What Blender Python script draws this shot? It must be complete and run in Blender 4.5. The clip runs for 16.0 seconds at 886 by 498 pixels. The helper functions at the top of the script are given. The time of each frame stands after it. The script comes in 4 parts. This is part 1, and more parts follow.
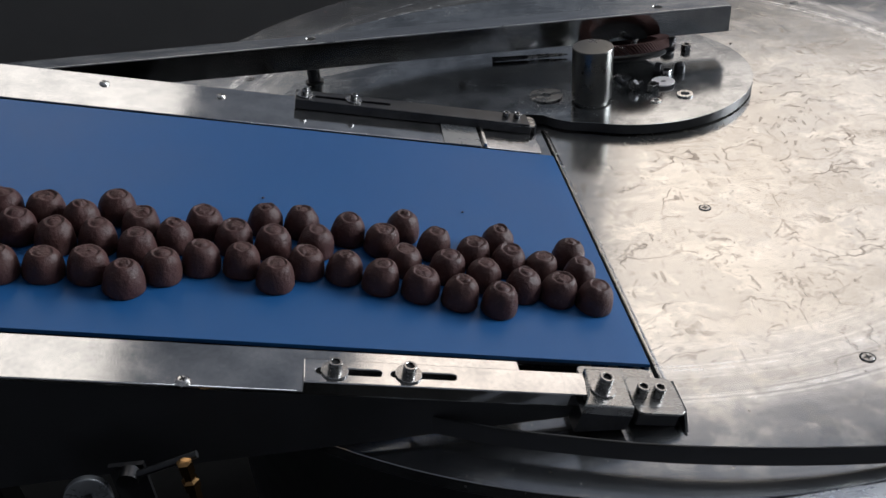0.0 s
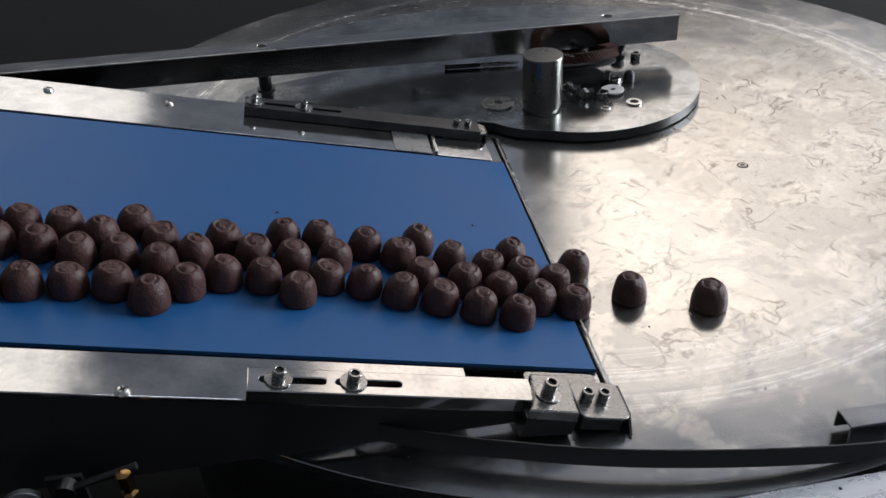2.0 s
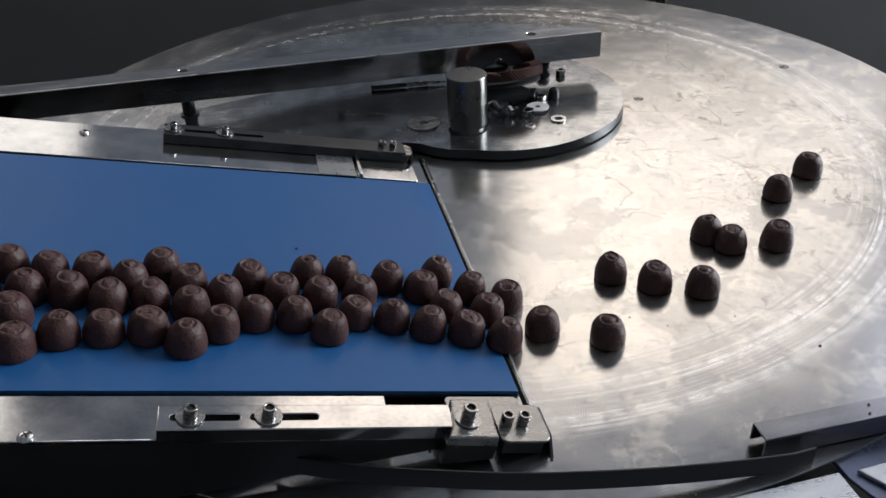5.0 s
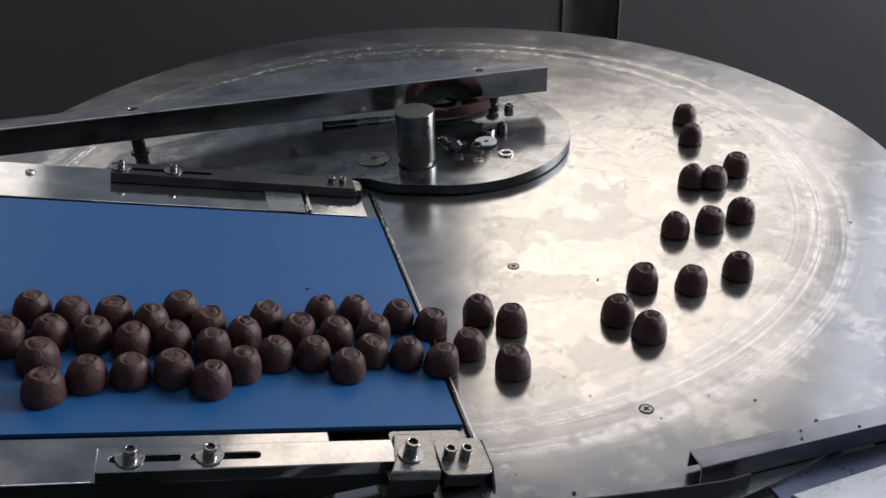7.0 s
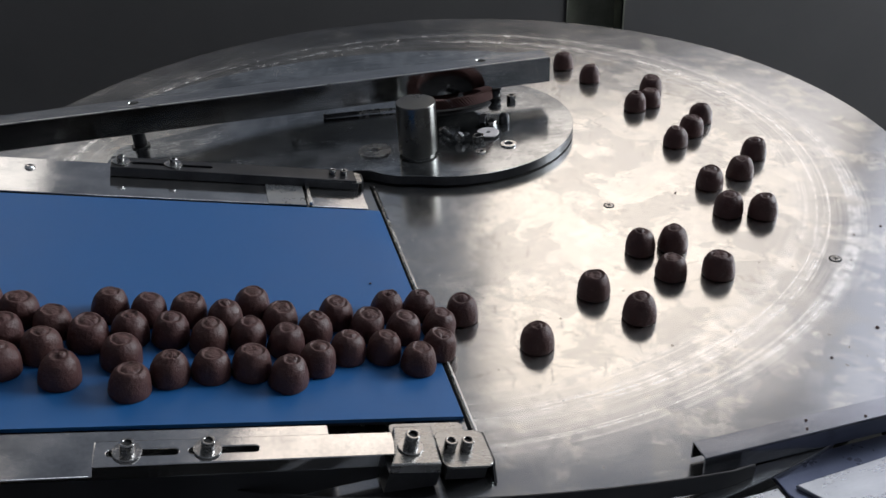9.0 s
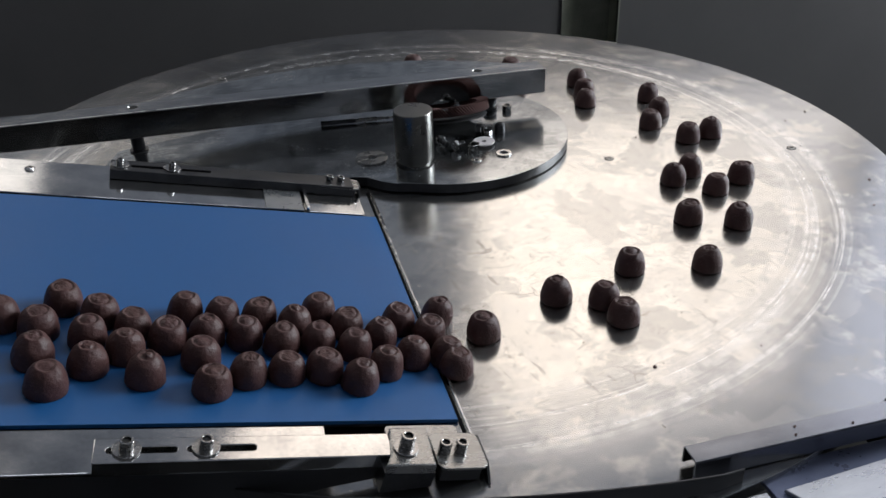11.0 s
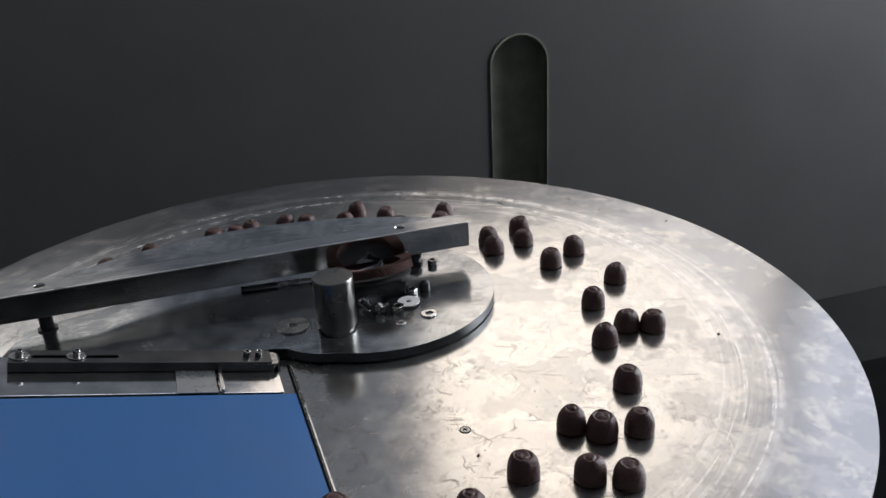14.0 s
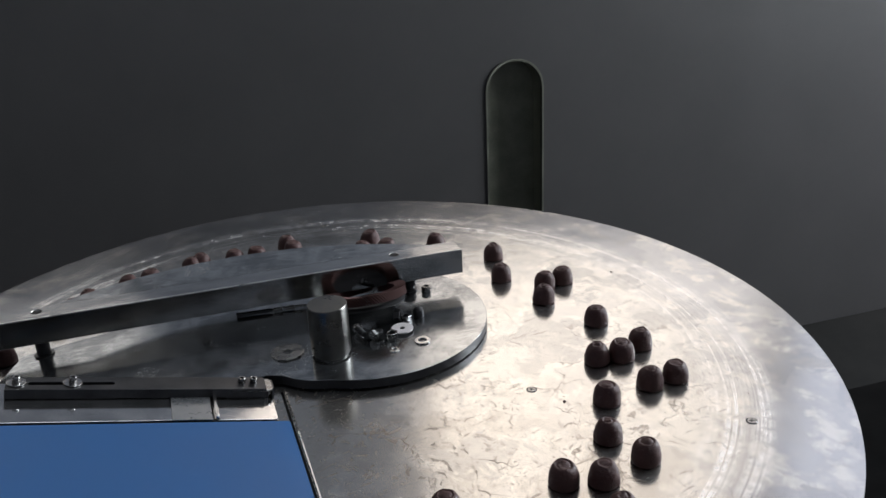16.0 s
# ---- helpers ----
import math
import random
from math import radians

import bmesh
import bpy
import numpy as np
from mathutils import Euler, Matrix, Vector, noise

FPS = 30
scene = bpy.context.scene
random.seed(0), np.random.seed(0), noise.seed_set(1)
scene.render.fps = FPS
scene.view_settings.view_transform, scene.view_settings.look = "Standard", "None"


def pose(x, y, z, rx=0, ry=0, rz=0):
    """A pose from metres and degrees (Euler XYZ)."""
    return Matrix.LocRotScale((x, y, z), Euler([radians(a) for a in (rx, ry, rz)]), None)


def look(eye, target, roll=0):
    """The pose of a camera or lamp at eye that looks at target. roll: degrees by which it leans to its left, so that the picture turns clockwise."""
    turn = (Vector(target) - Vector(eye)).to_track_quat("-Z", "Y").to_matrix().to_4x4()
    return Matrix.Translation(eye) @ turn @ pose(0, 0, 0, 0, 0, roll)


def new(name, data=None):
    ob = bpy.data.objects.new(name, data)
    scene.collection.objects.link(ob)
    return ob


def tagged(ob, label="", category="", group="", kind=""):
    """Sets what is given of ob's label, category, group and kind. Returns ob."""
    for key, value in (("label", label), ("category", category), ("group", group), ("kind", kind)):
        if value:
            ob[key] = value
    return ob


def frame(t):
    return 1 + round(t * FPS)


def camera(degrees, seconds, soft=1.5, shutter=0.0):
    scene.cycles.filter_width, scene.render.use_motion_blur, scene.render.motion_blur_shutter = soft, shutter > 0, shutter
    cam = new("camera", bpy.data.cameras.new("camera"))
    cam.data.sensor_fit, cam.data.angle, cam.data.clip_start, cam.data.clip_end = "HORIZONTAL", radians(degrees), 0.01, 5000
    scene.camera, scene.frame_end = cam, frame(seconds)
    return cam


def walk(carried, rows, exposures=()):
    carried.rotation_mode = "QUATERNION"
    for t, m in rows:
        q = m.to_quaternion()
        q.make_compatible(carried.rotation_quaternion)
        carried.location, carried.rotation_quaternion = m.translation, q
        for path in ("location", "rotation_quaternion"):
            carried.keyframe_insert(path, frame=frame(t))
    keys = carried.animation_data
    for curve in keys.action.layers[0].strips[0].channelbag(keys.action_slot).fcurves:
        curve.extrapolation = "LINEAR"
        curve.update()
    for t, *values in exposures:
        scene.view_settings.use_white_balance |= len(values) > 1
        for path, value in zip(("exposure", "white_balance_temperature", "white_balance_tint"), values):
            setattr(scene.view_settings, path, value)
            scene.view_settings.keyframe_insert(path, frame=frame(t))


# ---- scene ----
cam = camera(54.2, 16.0, soft=1.5)
walk(cam, [
    (0.0, pose(0.0138, -0.3935, 0.4191, 55.406, 3.624, -4.882)),
    (0.5, pose(0.0211, -0.3869, 0.4163, 54.736, 3.320, -5.723)),
    (1.0, pose(0.0239, -0.3898, 0.4147, 54.628, 3.006, -6.498)),
    (1.5, pose(0.0242, -0.3942, 0.4165, 55.485, 2.574, -6.900)),
    (2.0, pose(0.0251, -0.3952, 0.4178, 55.819, 2.504, -7.081)),
    (2.5, pose(0.0309, -0.3914, 0.4152, 55.527, 2.585, -7.198)),
    (3.0, pose(0.0307, -0.3980, 0.4146, 55.797, 2.487, -7.340)),
    (3.5, pose(0.0309, -0.4018, 0.4143, 55.929, 2.546, -7.503)),
    (4.0, pose(0.0333, -0.4020, 0.4157, 56.122, 2.594, -7.329)),
    (4.5, pose(0.0345, -0.4000, 0.4179, 56.279, 2.197, -7.608)),
    (5.0, pose(0.0506, -0.3910, 0.4221, 56.501, 2.303, -10.722)),
    (5.2, pose(0.0623, -0.3871, 0.4255, 56.889, 2.288, -12.305)),
    (7.3, pose(0.0675, -0.4009, 0.4299, 58.390, 1.874, -13.099)),
    (7.5, pose(0.0682, -0.4005, 0.4279, 58.288, 2.004, -13.068)),
    (8.0, pose(0.0686, -0.4008, 0.4264, 58.200, 2.642, -12.732)),
    (8.5, pose(0.0694, -0.4033, 0.4277, 58.271, 2.581, -12.367)),
    (9.0, pose(0.0730, -0.3976, 0.4243, 58.020, 2.522, -12.860)),
    (11.3, pose(0.0664, -0.4072, 0.4268, 58.769, 1.559, -12.960)),
    (11.5, pose(0.0713, -0.4061, 0.4292, 58.674, 1.818, -13.197)),
    (12.0, pose(0.0873, -0.3893, 0.4349, 59.267, 2.594, -15.080)),
    (12.5, pose(0.0916, -0.3903, 0.4371, 60.133, 3.065, -15.892)),
    (13.0, pose(0.0965, -0.3873, 0.4477, 62.527, 2.576, -16.621)),
    (13.5, pose(0.1103, -0.3732, 0.4546, 64.138, 2.231, -17.357)),
    (14.0, pose(0.1097, -0.3652, 0.4628, 65.848, 2.747, -17.157)),
    (14.5, pose(0.1134, -0.3625, 0.4709, 66.318, 2.607, -16.141)),
    (15.0, pose(0.1122, -0.3644, 0.4683, 66.906, 2.592, -16.820)),
    (15.5, pose(0.1143, -0.3695, 0.4754, 67.040, 2.666, -16.818)),
    (16.0, pose(0.1119, -0.3739, 0.4753, 67.166, 2.519, -17.262)),
])

# world: faint daylight that reaches the hall
world = bpy.data.worlds.new("hall_air")
scene.world = world
world.use_nodes = True
wn = world.node_tree.nodes
sky = wn.new("ShaderNodeTexSky")
sky.sky_type, sky.sun_disc = "NISHITA", False
sky.sun_elevation, sky.sun_rotation = radians(35), radians(20)
world.node_tree.links.new(sky.outputs[0], wn["Background"].inputs[0])
wn["Background"].inputs[1].default_value = 0.05
scene.view_settings.exposure = 0.0


def window_light(name, place, target, sx, sy, watts, colour):
    """An area lamp set in one opening: daylight, and the added side fill."""
    data = bpy.data.lights.new(name, "AREA")
    data.shape, data.size, data.size_y = "RECTANGLE", sx, sy
    data.energy, data.color = watts, colour
    ob = new(name, data)
    ob.matrix_world = look(place, target)
    return ob


window_light("daylight_far", (2.555, 4.14, 3.0), (2.555, 0, 3.0), 2.61, 2.80, 25, (1.0, 0.872, 0.745))
window_light("daylight_far_side", (-1.27, 4.14, 3.475), (-1.27, 0, 3.475), 1.90, 3.45, 31, (1.0, 0.92, 0.81))
window_light("daylight_corner", (3.94, 2.75, 2.975), (0, 2.75, 2.975), 2.65, 3.05, 25, (0.95, 0.94, 1.0))
# added fill from the right to brighten the guard panel; no known window
window_light("daylight_side", (3.94, 0.75, 1.1), (0, 0.75, 1.1), 1.8, 1.4, 200, (0.88, 0.94, 1.0))
window_light("daylight_roof", (2.7, 2.3, 5.54), (2.7, 2.3, 0), 2.0, 2.0, 40, (0.86, 0.93, 1.0))


# ---------------------------------------------------------------- materials
class Graph:
    """A small node-graph writer."""

    def __init__(self, name):
        self.m = bpy.data.materials.new(name)
        self.m.use_nodes = True
        self.t = self.m.node_tree
        self.b = self.t.nodes["Principled BSDF"]

    def node(self, kind, ins=(), **props):
        n = self.t.nodes.new("ShaderNode" + kind)
        for k, v in props.items():
            setattr(n, k, v)
        for k, v in dict(ins).items():
            if isinstance(v, bpy.types.NodeSocket):
                self.t.links.new(v, n.inputs[k])
            else:
                n.inputs[k].default_value = v
        return n

    def noise(self, vec, scale, detail=5.0, rough=0.55):
        return self.node("TexNoise", {"Vector": vec, "Scale": scale, "Detail": detail, "Roughness": rough}).outputs["Fac"]

    def ramp(self, fac, stops):
        n = self.node("ValToRGB", {"Fac": fac})
        e = n.color_ramp.elements
        while len(e) < len(stops):
            e.new(0.5)
        for k, (p, c) in zip(e, stops):
            k.position = p
            k.color = (c, c, c, 1) if isinstance(c, (int, float)) else (*c, 1)
        return n.outputs["Color"]

    def math(self, op, a, b=0.0):
        return self.node("Math", {0: a, 1: b}, operation=op).outputs[0]

    def mix(self, fac, a, b):
        n = self.node("Mix", {"Factor": fac}, data_type="RGBA")
        for i, v in ((6, a), (7, b)):
            if isinstance(v, bpy.types.NodeSocket):
                self.t.links.new(v, n.inputs[i])
            else:
                n.inputs[i].default_value = (*v, 1)
        return n.outputs[2]

    def set(self, **kw):
        for k, v in kw.items():
            s = self.b.inputs[k.replace("_", " ")]
            if isinstance(v, bpy.types.NodeSocket):
                self.t.links.new(v, s)
            else:
                s.default_value = (*v, 1) if isinstance(v, tuple) and len(v) == 3 and s.type == "RGBA" else v

    def bump(self, height, strength, distance):
        n = self.node("Bump", {"Height": height, "Strength": strength, "Distance": distance})
        self.t.links.new(n.outputs[0], self.b.inputs["Normal"])

    def coords(self):
        return self.node("TexCoord").outputs["Object"]


def surface(name, dark, light, scale, rough, metal=0.0, grain=0.0, grain_scale=900.0, spread=0.12, stretch=(1, 1, 1)):
    """A worn surface: blotches at one scale, fine grain at another."""
    g = Graph(name)
    v = g.node("Mapping", {"Vector": g.coords(), "Scale": stretch}).outputs[0]
    blot, fine = g.noise(v, scale), g.noise(v, scale * 9, 3)
    f = g.ramp(g.math("ADD", g.math("MULTIPLY", blot, 0.75), g.math("MULTIPLY", fine, 0.25)), [(0.22, 0.0), (0.78, 1.0)])
    g.set(Base_Color=g.mix(f, dark, light), Metallic=metal,
          Roughness=g.math("ADD", g.math("MULTIPLY", f, spread * 2), rough - spread))
    if grain:
        g.bump(g.noise(v, grain_scale, 2), grain, 0.0004)
    return g.m


def disc_metal():
    """Turntable steel: brushed round the axis, cloudy with dried syrup, scratched, with rubbed rings."""
    g = Graph("turntable_steel")
    v = g.coords()
    sx = g.node("SeparateXYZ", {"Vector": v})
    x, y = sx.outputs[0], sx.outputs[1]
    r = g.math("SQRT", g.math("ADD", g.math("MULTIPLY", x, x), g.math("MULTIPLY", y, y)))
    cx, cy = g.math("DIVIDE", x, g.math("ADD", r, 0.001)), g.math("DIVIDE", y, g.math("ADD", r, 0.001))

    def round_way(across, along, shift):
        """Coordinates drawn out along the turning direction."""
        return g.node("CombineXYZ", {0: g.math("MULTIPLY", cx, along), 1: g.math("MULTIPLY", cy, along), 2: g.math("ADD", g.math("MULTIPLY", r, across), shift)}).outputs[0]

    streak = g.noise(round_way(260.0, 2.2, 0.0), 1.0, 4)
    # worn tracks, rubbed white: thin rings near 0.39, 0.41 and 0.44 m from the axis, smeared in places
    off = g.math("ADD", r, g.math("MULTIPLY", g.math("SUBTRACT", g.noise(round_way(4.0, 1.1, 5.0), 1.0, 2), 0.5), 0.011))
    tracks = g.ramp(off, [(0.376, 0.0), (0.388, 0.35), (0.394, 0.55), (0.399, 0.1), (0.403, 0.3), (0.407, 1.0), (0.416, 1.0), (0.421, 0.25), (0.429, 0.2), (0.434, 0.8), (0.444, 0.8), (0.449, 0.25), (0.457, 0.0)])
    thin = g.ramp(g.noise(round_way(420.0, 1.6, 7.0), 1.0, 3), [(0.45, 0.0), (0.56, 1.0)])
    broad = g.ramp(g.noise(round_way(48.0, 1.3, 3.0), 1.0, 3), [(0.42, 0.0), (0.60, 1.0)])
    dry = g.ramp(g.noise(v, 75.0, 5, 0.6), [(0.36, 0.15), (0.58, 1.0)])
    rub = g.math("MULTIPLY", g.math("MULTIPLY", tracks, g.math("MAXIMUM", g.math("MULTIPLY", thin, 0.9), g.math("MULTIPLY", broad, 0.6))), dry)
    cloud = g.noise(v, 7.0, 5, 0.55)
    patch = g.noise(v, 34.0, 6, 0.6)
    film = g.ramp(g.math("ADD", g.math("MULTIPLY", cloud, 0.6), g.math("MULTIPLY", patch, 0.4)), [(0.36, 0.0), (0.64, 1.0)])
    warp = g.node("VectorMath", {0: v, 1: g.node("VectorMath", {0: g.node("TexNoise", {"Vector": v, "Scale": 30.0, "Detail": 4.0}).outputs["Color"],
                                                               1: (0.05, 0.05, 0.05)}, operation="MULTIPLY").outputs[0]}, operation="ADD").outputs[0]
    # outside the worn tracks the steel stays bluer, duller and blotched
    outer = g.ramp(off, [(0.375, 0.0), (0.45, 1.0)])
    inner = g.math("SUBTRACT", 1.0, g.math("MULTIPLY", outer, 0.85))
    # one side of the plate is dirtier than the other
    side = g.math("ADD", 0.62, g.math("ADD", g.math("MULTIPLY", cx, 0.34), g.math("MULTIPLY", cy, -0.16)))
    crack = g.node("TexVoronoi", {"Vector": warp, "Scale": 19.0}, feature="DISTANCE_TO_EDGE").outputs["Distance"]
    line = g.math("MULTIPLY", g.ramp(crack, [(0.0, 1.0), (0.026, 0.0)]), g.ramp(g.noise(v, 21.0, 3), [(0.50, 0.0), (0.60, 1.0)]))
    where = g.ramp(g.noise(v, 8.0, 3), [(0.40, 0.0), (0.60, 1.0)])
    long_way = g.node("Mapping", {"Vector": warp, "Scale": (1.0, 2.6, 1.0), "Rotation": (0.0, 0.0, 0.7)}).outputs[0]
    fleck = g.math("MULTIPLY", g.ramp(g.noise(long_way, 58.0, 5, 0.62), [(0.575, 0.0), (0.625, 1.0)]), where)
    cross_way = g.node("Mapping", {"Vector": v, "Scale": (5.5, 1.0, 1.0), "Rotation": (0.0, 0.0, -0.35)}).outputs[0]
    scratch = g.ramp(g.noise(cross_way, 26.0, 3, 0.5), [(0.655, 0.0), (0.69, 1.0)])
    small = g.math("MULTIPLY", g.ramp(g.noise(long_way, 150.0, 4, 0.62), [(0.585, 0.0), (0.63, 1.0)]), g.ramp(g.noise(v, 13.0, 3), [(0.44, 0.0), (0.58, 1.0)]))
    spots = g.ramp(g.noise(v, 190.0, 2), [(0.715, 0.0), (0.74, 1.0)])
    stain = g.ramp(g.noise(warp, 13.0, 7, 0.62), [(0.515, 0.0), (0.56, 1.0)])
    haze = g.ramp(g.noise(v, 24.0, 6, 0.66), [(0.50, 0.0), (0.60, 1.0)])
    base = g.mix(film, (0.52, 0.52, 0.52), (0.66, 0.65, 0.62))
    base = g.mix(g.math("MULTIPLY", haze, 0.6), base, (0.74, 0.725, 0.695))
    base = g.mix(g.math("MULTIPLY", stain, g.math("ADD", 0.50, g.math("MULTIPLY", outer, 0.25))), base, (0.38, 0.385, 0.39))
    base = g.mix(g.math("MULTIPLY", outer, g.math("SUBTRACT", 0.62, g.math("MULTIPLY", haze, 0.45))), base, (0.40, 0.42, 0.46))
    grime = g.math("MULTIPLY", g.ramp(side, [(0.66, 0.0), (0.92, 1.0)]), g.ramp(g.noise(warp, 17.0, 6, 0.64), [(0.40, 0.15), (0.58, 0.75)]))
    base = g.mix(g.math("MULTIPLY", grime, inner), base, (0.43, 0.415, 0.39))
    base = g.mix(rub, base, (0.93, 0.93, 0.93))
    marks = g.math("MAXIMUM", g.math("MULTIPLY", line, 0.9), g.math("MAXIMUM", g.math("MULTIPLY", fleck, 0.6), g.math("MULTIPLY", g.math("MAXIMUM", scratch, small), 0.5)))
    dirt = g.math("MAXIMUM", g.math("MULTIPLY", g.math("MULTIPLY", marks, inner), side), g.math("MULTIPLY", spots, 0.7))
    base = g.mix(dirt, base, (0.20, 0.165, 0.135))
    rough = g.math("ADD", g.math("MULTIPLY", film, 0.05), 0.15)
    rough = g.math("ADD", rough, g.math("MULTIPLY", g.math("MAXIMUM", rub, g.math("MULTIPLY", haze, 0.16)), 0.13))
    rough = g.math("ADD", rough, g.math("ADD", g.math("MULTIPLY", g.math("SUBTRACT", streak, 0.5), 0.08), g.math("MULTIPLY", dirt, 0.2)))
    g.set(Base_Color=base, Roughness=rough, Metallic=g.math("SUBTRACT", 0.97, g.math("ADD", g.math("MULTIPLY", film, 0.05), g.math("MULTIPLY", rub, 0.07))))
    dent = g.node("Bump", {"Height": g.noise(v, 9.0, 2), "Strength": 1.0, "Distance": 0.0007})
    h = g.math("ADD", g.math("MULTIPLY", streak, 0.4), g.math("MULTIPLY", patch, 0.5))
    fine = g.node("Bump", {"Height": h, "Strength": 0.04, "Distance": 0.0006, "Normal": dent.outputs[0]})
    g.t.links.new(fine.outputs[0], g.b.inputs["Normal"])
    return g.m


def plate_metal():
    """Ground plate: mottled grey, oily stains and a pitted patch beside the shaft."""
    g = Graph("ground_plate_steel")
    v = g.coords()
    cloud, patch = g.noise(v, 14.0, 6, 0.62), g.noise(v, 55.0, 6, 0.65)
    stain = g.ramp(g.math("ADD", g.math("MULTIPLY", cloud, 0.6), g.math("MULTIPLY", patch, 0.4)), [(0.42, 0.0), (0.58, 1.0)])
    rub = g.ramp(g.noise(g.node("Mapping", {"Vector": v, "Scale": (1.0, 4.0, 1.0), "Rotation": (0, 0, 0.15)}).outputs[0], 30.0, 5), [(0.56, 0.0), (0.70, 1.0)])
    pits = g.math("MULTIPLY", g.ramp(g.noise(v, 520.0, 2), [(0.56, 0.0), (0.66, 1.0)]), g.ramp(g.noise(v, 17.0, 2), [(0.54, 0.0), (0.66, 1.0)]))
    base = g.mix(stain, (0.20, 0.21, 0.22), (0.45, 0.465, 0.475))
    base = g.mix(g.math("MULTIPLY", rub, 0.5), base, (0.60, 0.61, 0.62))
    base = g.mix(g.math("MULTIPLY", pits, 0.5), base, (0.10, 0.10, 0.10))
    g.set(Base_Color=base, Metallic=0.95, Roughness=g.math("ADD", g.math("ADD", 0.10, g.math("MULTIPLY", patch, 0.12)), g.math("MULTIPLY", pits, 0.3)))
    g.bump(g.math("ADD", g.math("MULTIPLY", patch, 0.4), g.math("MULTIPLY", pits, -0.6)), 0.10, 0.0006)
    return g.m


def chocolate():
    g = Graph("chocolate")
    v = g.coords()
    rnd = g.node("ObjectInfo").outputs["Random"]
    moved = g.node("VectorMath", {0: v, 1: g.node("CombineXYZ", {0: rnd, 1: rnd, 2: 0.0}).outputs[0]}, operation="ADD").outputs[0]
    bl, fine = g.noise(moved, 120.0, 5), g.noise(moved, 420.0, 4)
    c = g.mix(bl, (0.034, 0.0122, 0.0117), (0.078, 0.030, 0.0285))
    c = g.mix(g.math("MULTIPLY", rnd, 0.35), c, (0.075, 0.034, 0.027))
    c = g.mix(g.ramp(fine, [(0.6, 0.0), (0.75, 0.35)]), c, (0.17, 0.11, 0.10))
    g.set(Base_Color=c, Roughness=g.math("ADD", g.math("MULTIPLY", bl, 0.34), 0.37))
    g.b.inputs["Specular IOR Level"].default_value = 0.42
    g.bump(g.math("ADD", bl, g.math("MULTIPLY", fine, 0.7)), 0.6, 0.0014)
    return g.m


M_DISC = disc_metal()
M_CHOC = chocolate()
M_STEEL = surface("worn_steel", (0.22, 0.22, 0.215), (0.44, 0.43, 0.415), 38, 0.27, 0.95, 0.15, stretch=(1, 3, 3))
M_SHAFT = surface("turned_shaft_steel", (0.12, 0.117, 0.11), (0.21, 0.205, 0.19), 30, 0.30, 1.0, 0.0, 600, 0.08)
M_RAIL = surface("mill_finish_rail", (0.30, 0.305, 0.315), (0.72, 0.71, 0.70), 34, 0.115, 0.97, 0.05, 900, 0.07)
M_BRIGHT = surface("bright_steel", (0.62, 0.61, 0.60), (0.80, 0.79, 0.77), 60, 0.24, 1.0, 0.1)
M_BOLT = surface("stainless_bolt", (0.26, 0.255, 0.25), (0.46, 0.455, 0.45), 300, 0.24, 1.0)
M_DARK = surface("dark_steel", (0.038, 0.038, 0.041), (0.095, 0.096, 0.10), 40, 0.36, 0.9, 0.1)
M_PLATE = plate_metal()
M_BEAM = surface("polished_beam", (0.26, 0.262, 0.265), (0.56, 0.56, 0.555), 26, 0.13, 1.0, 0.04, 500, 0.06, (1, 4, 4))
M_BLACK = surface("black_painted_steel", (0.018, 0.018, 0.019), (0.036, 0.036, 0.039), 30, 0.5, 0.0, 0.2)
M_HOLE = surface("socket_shadow_black", (0.006, 0.006, 0.006), (0.012, 0.012, 0.012), 100, 0.8)
M_BELT = surface("blue_belt", (0.006, 0.076, 0.228), (0.008, 0.088, 0.258), 14, 0.48, 0.0, 0.25, 1600, 0.06)
M_BELT.node_tree.nodes["Principled BSDF"].inputs["Specular IOR Level"].default_value = 0.45
# near-black without sheen: the dark of unlit places put into the colour
M_UNLIT = surface("unlit_black", (0.007, 0.007, 0.007), (0.013, 0.013, 0.013), 30, 1.0, 0.0, 0.0, 900, 0.0)
M_UNLIT.node_tree.nodes["Principled BSDF"].inputs["Specular IOR Level"].default_value = 0.0
M_PANEL = surface("grey_painted_panel", (0.072, 0.069, 0.070), (0.089, 0.085, 0.086), 5, 0.40, 0.0, 0.05, 300, 0.04)
M_SLOT = surface("greenish_worn_metal", (0.15, 0.155, 0.125), (0.30, 0.305, 0.25), 20, 0.45, 0.5, 0.1)
M_WALL = surface("plaster", (0.26, 0.275, 0.31), (0.33, 0.345, 0.385), 3, 0.85)
# concrete darkened to near black: the shade below the machine is in its colour
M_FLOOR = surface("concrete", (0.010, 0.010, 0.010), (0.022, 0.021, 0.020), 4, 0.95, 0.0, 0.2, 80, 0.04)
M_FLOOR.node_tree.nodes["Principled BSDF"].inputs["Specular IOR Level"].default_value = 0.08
M_FLAP = surface("maroon_abrasive", (0.055, 0.022, 0.020), (0.105, 0.044, 0.038), 300, 0.85, 0.0, 0.6, 1200)
M_ALU = surface("brushed_channel", (0.42, 0.43, 0.46), (0.58, 0.59, 0.62), 24, 0.28, 0.95, 0.06, spread=0.07, stretch=(1, 3, 3))
M_GUIDE = surface("folded_guide_steel", (0.30, 0.31, 0.345), (0.44, 0.45, 0.49), 24, 0.20, 0.95, 0.06, spread=0.06, stretch=(1, 3, 3))
M_EDGE = surface("rubbed_edge_steel", (0.12, 0.125, 0.13), (0.86, 0.87, 0.88), 70, 0.32, 0.9, 0.1, stretch=(1, 3, 3))
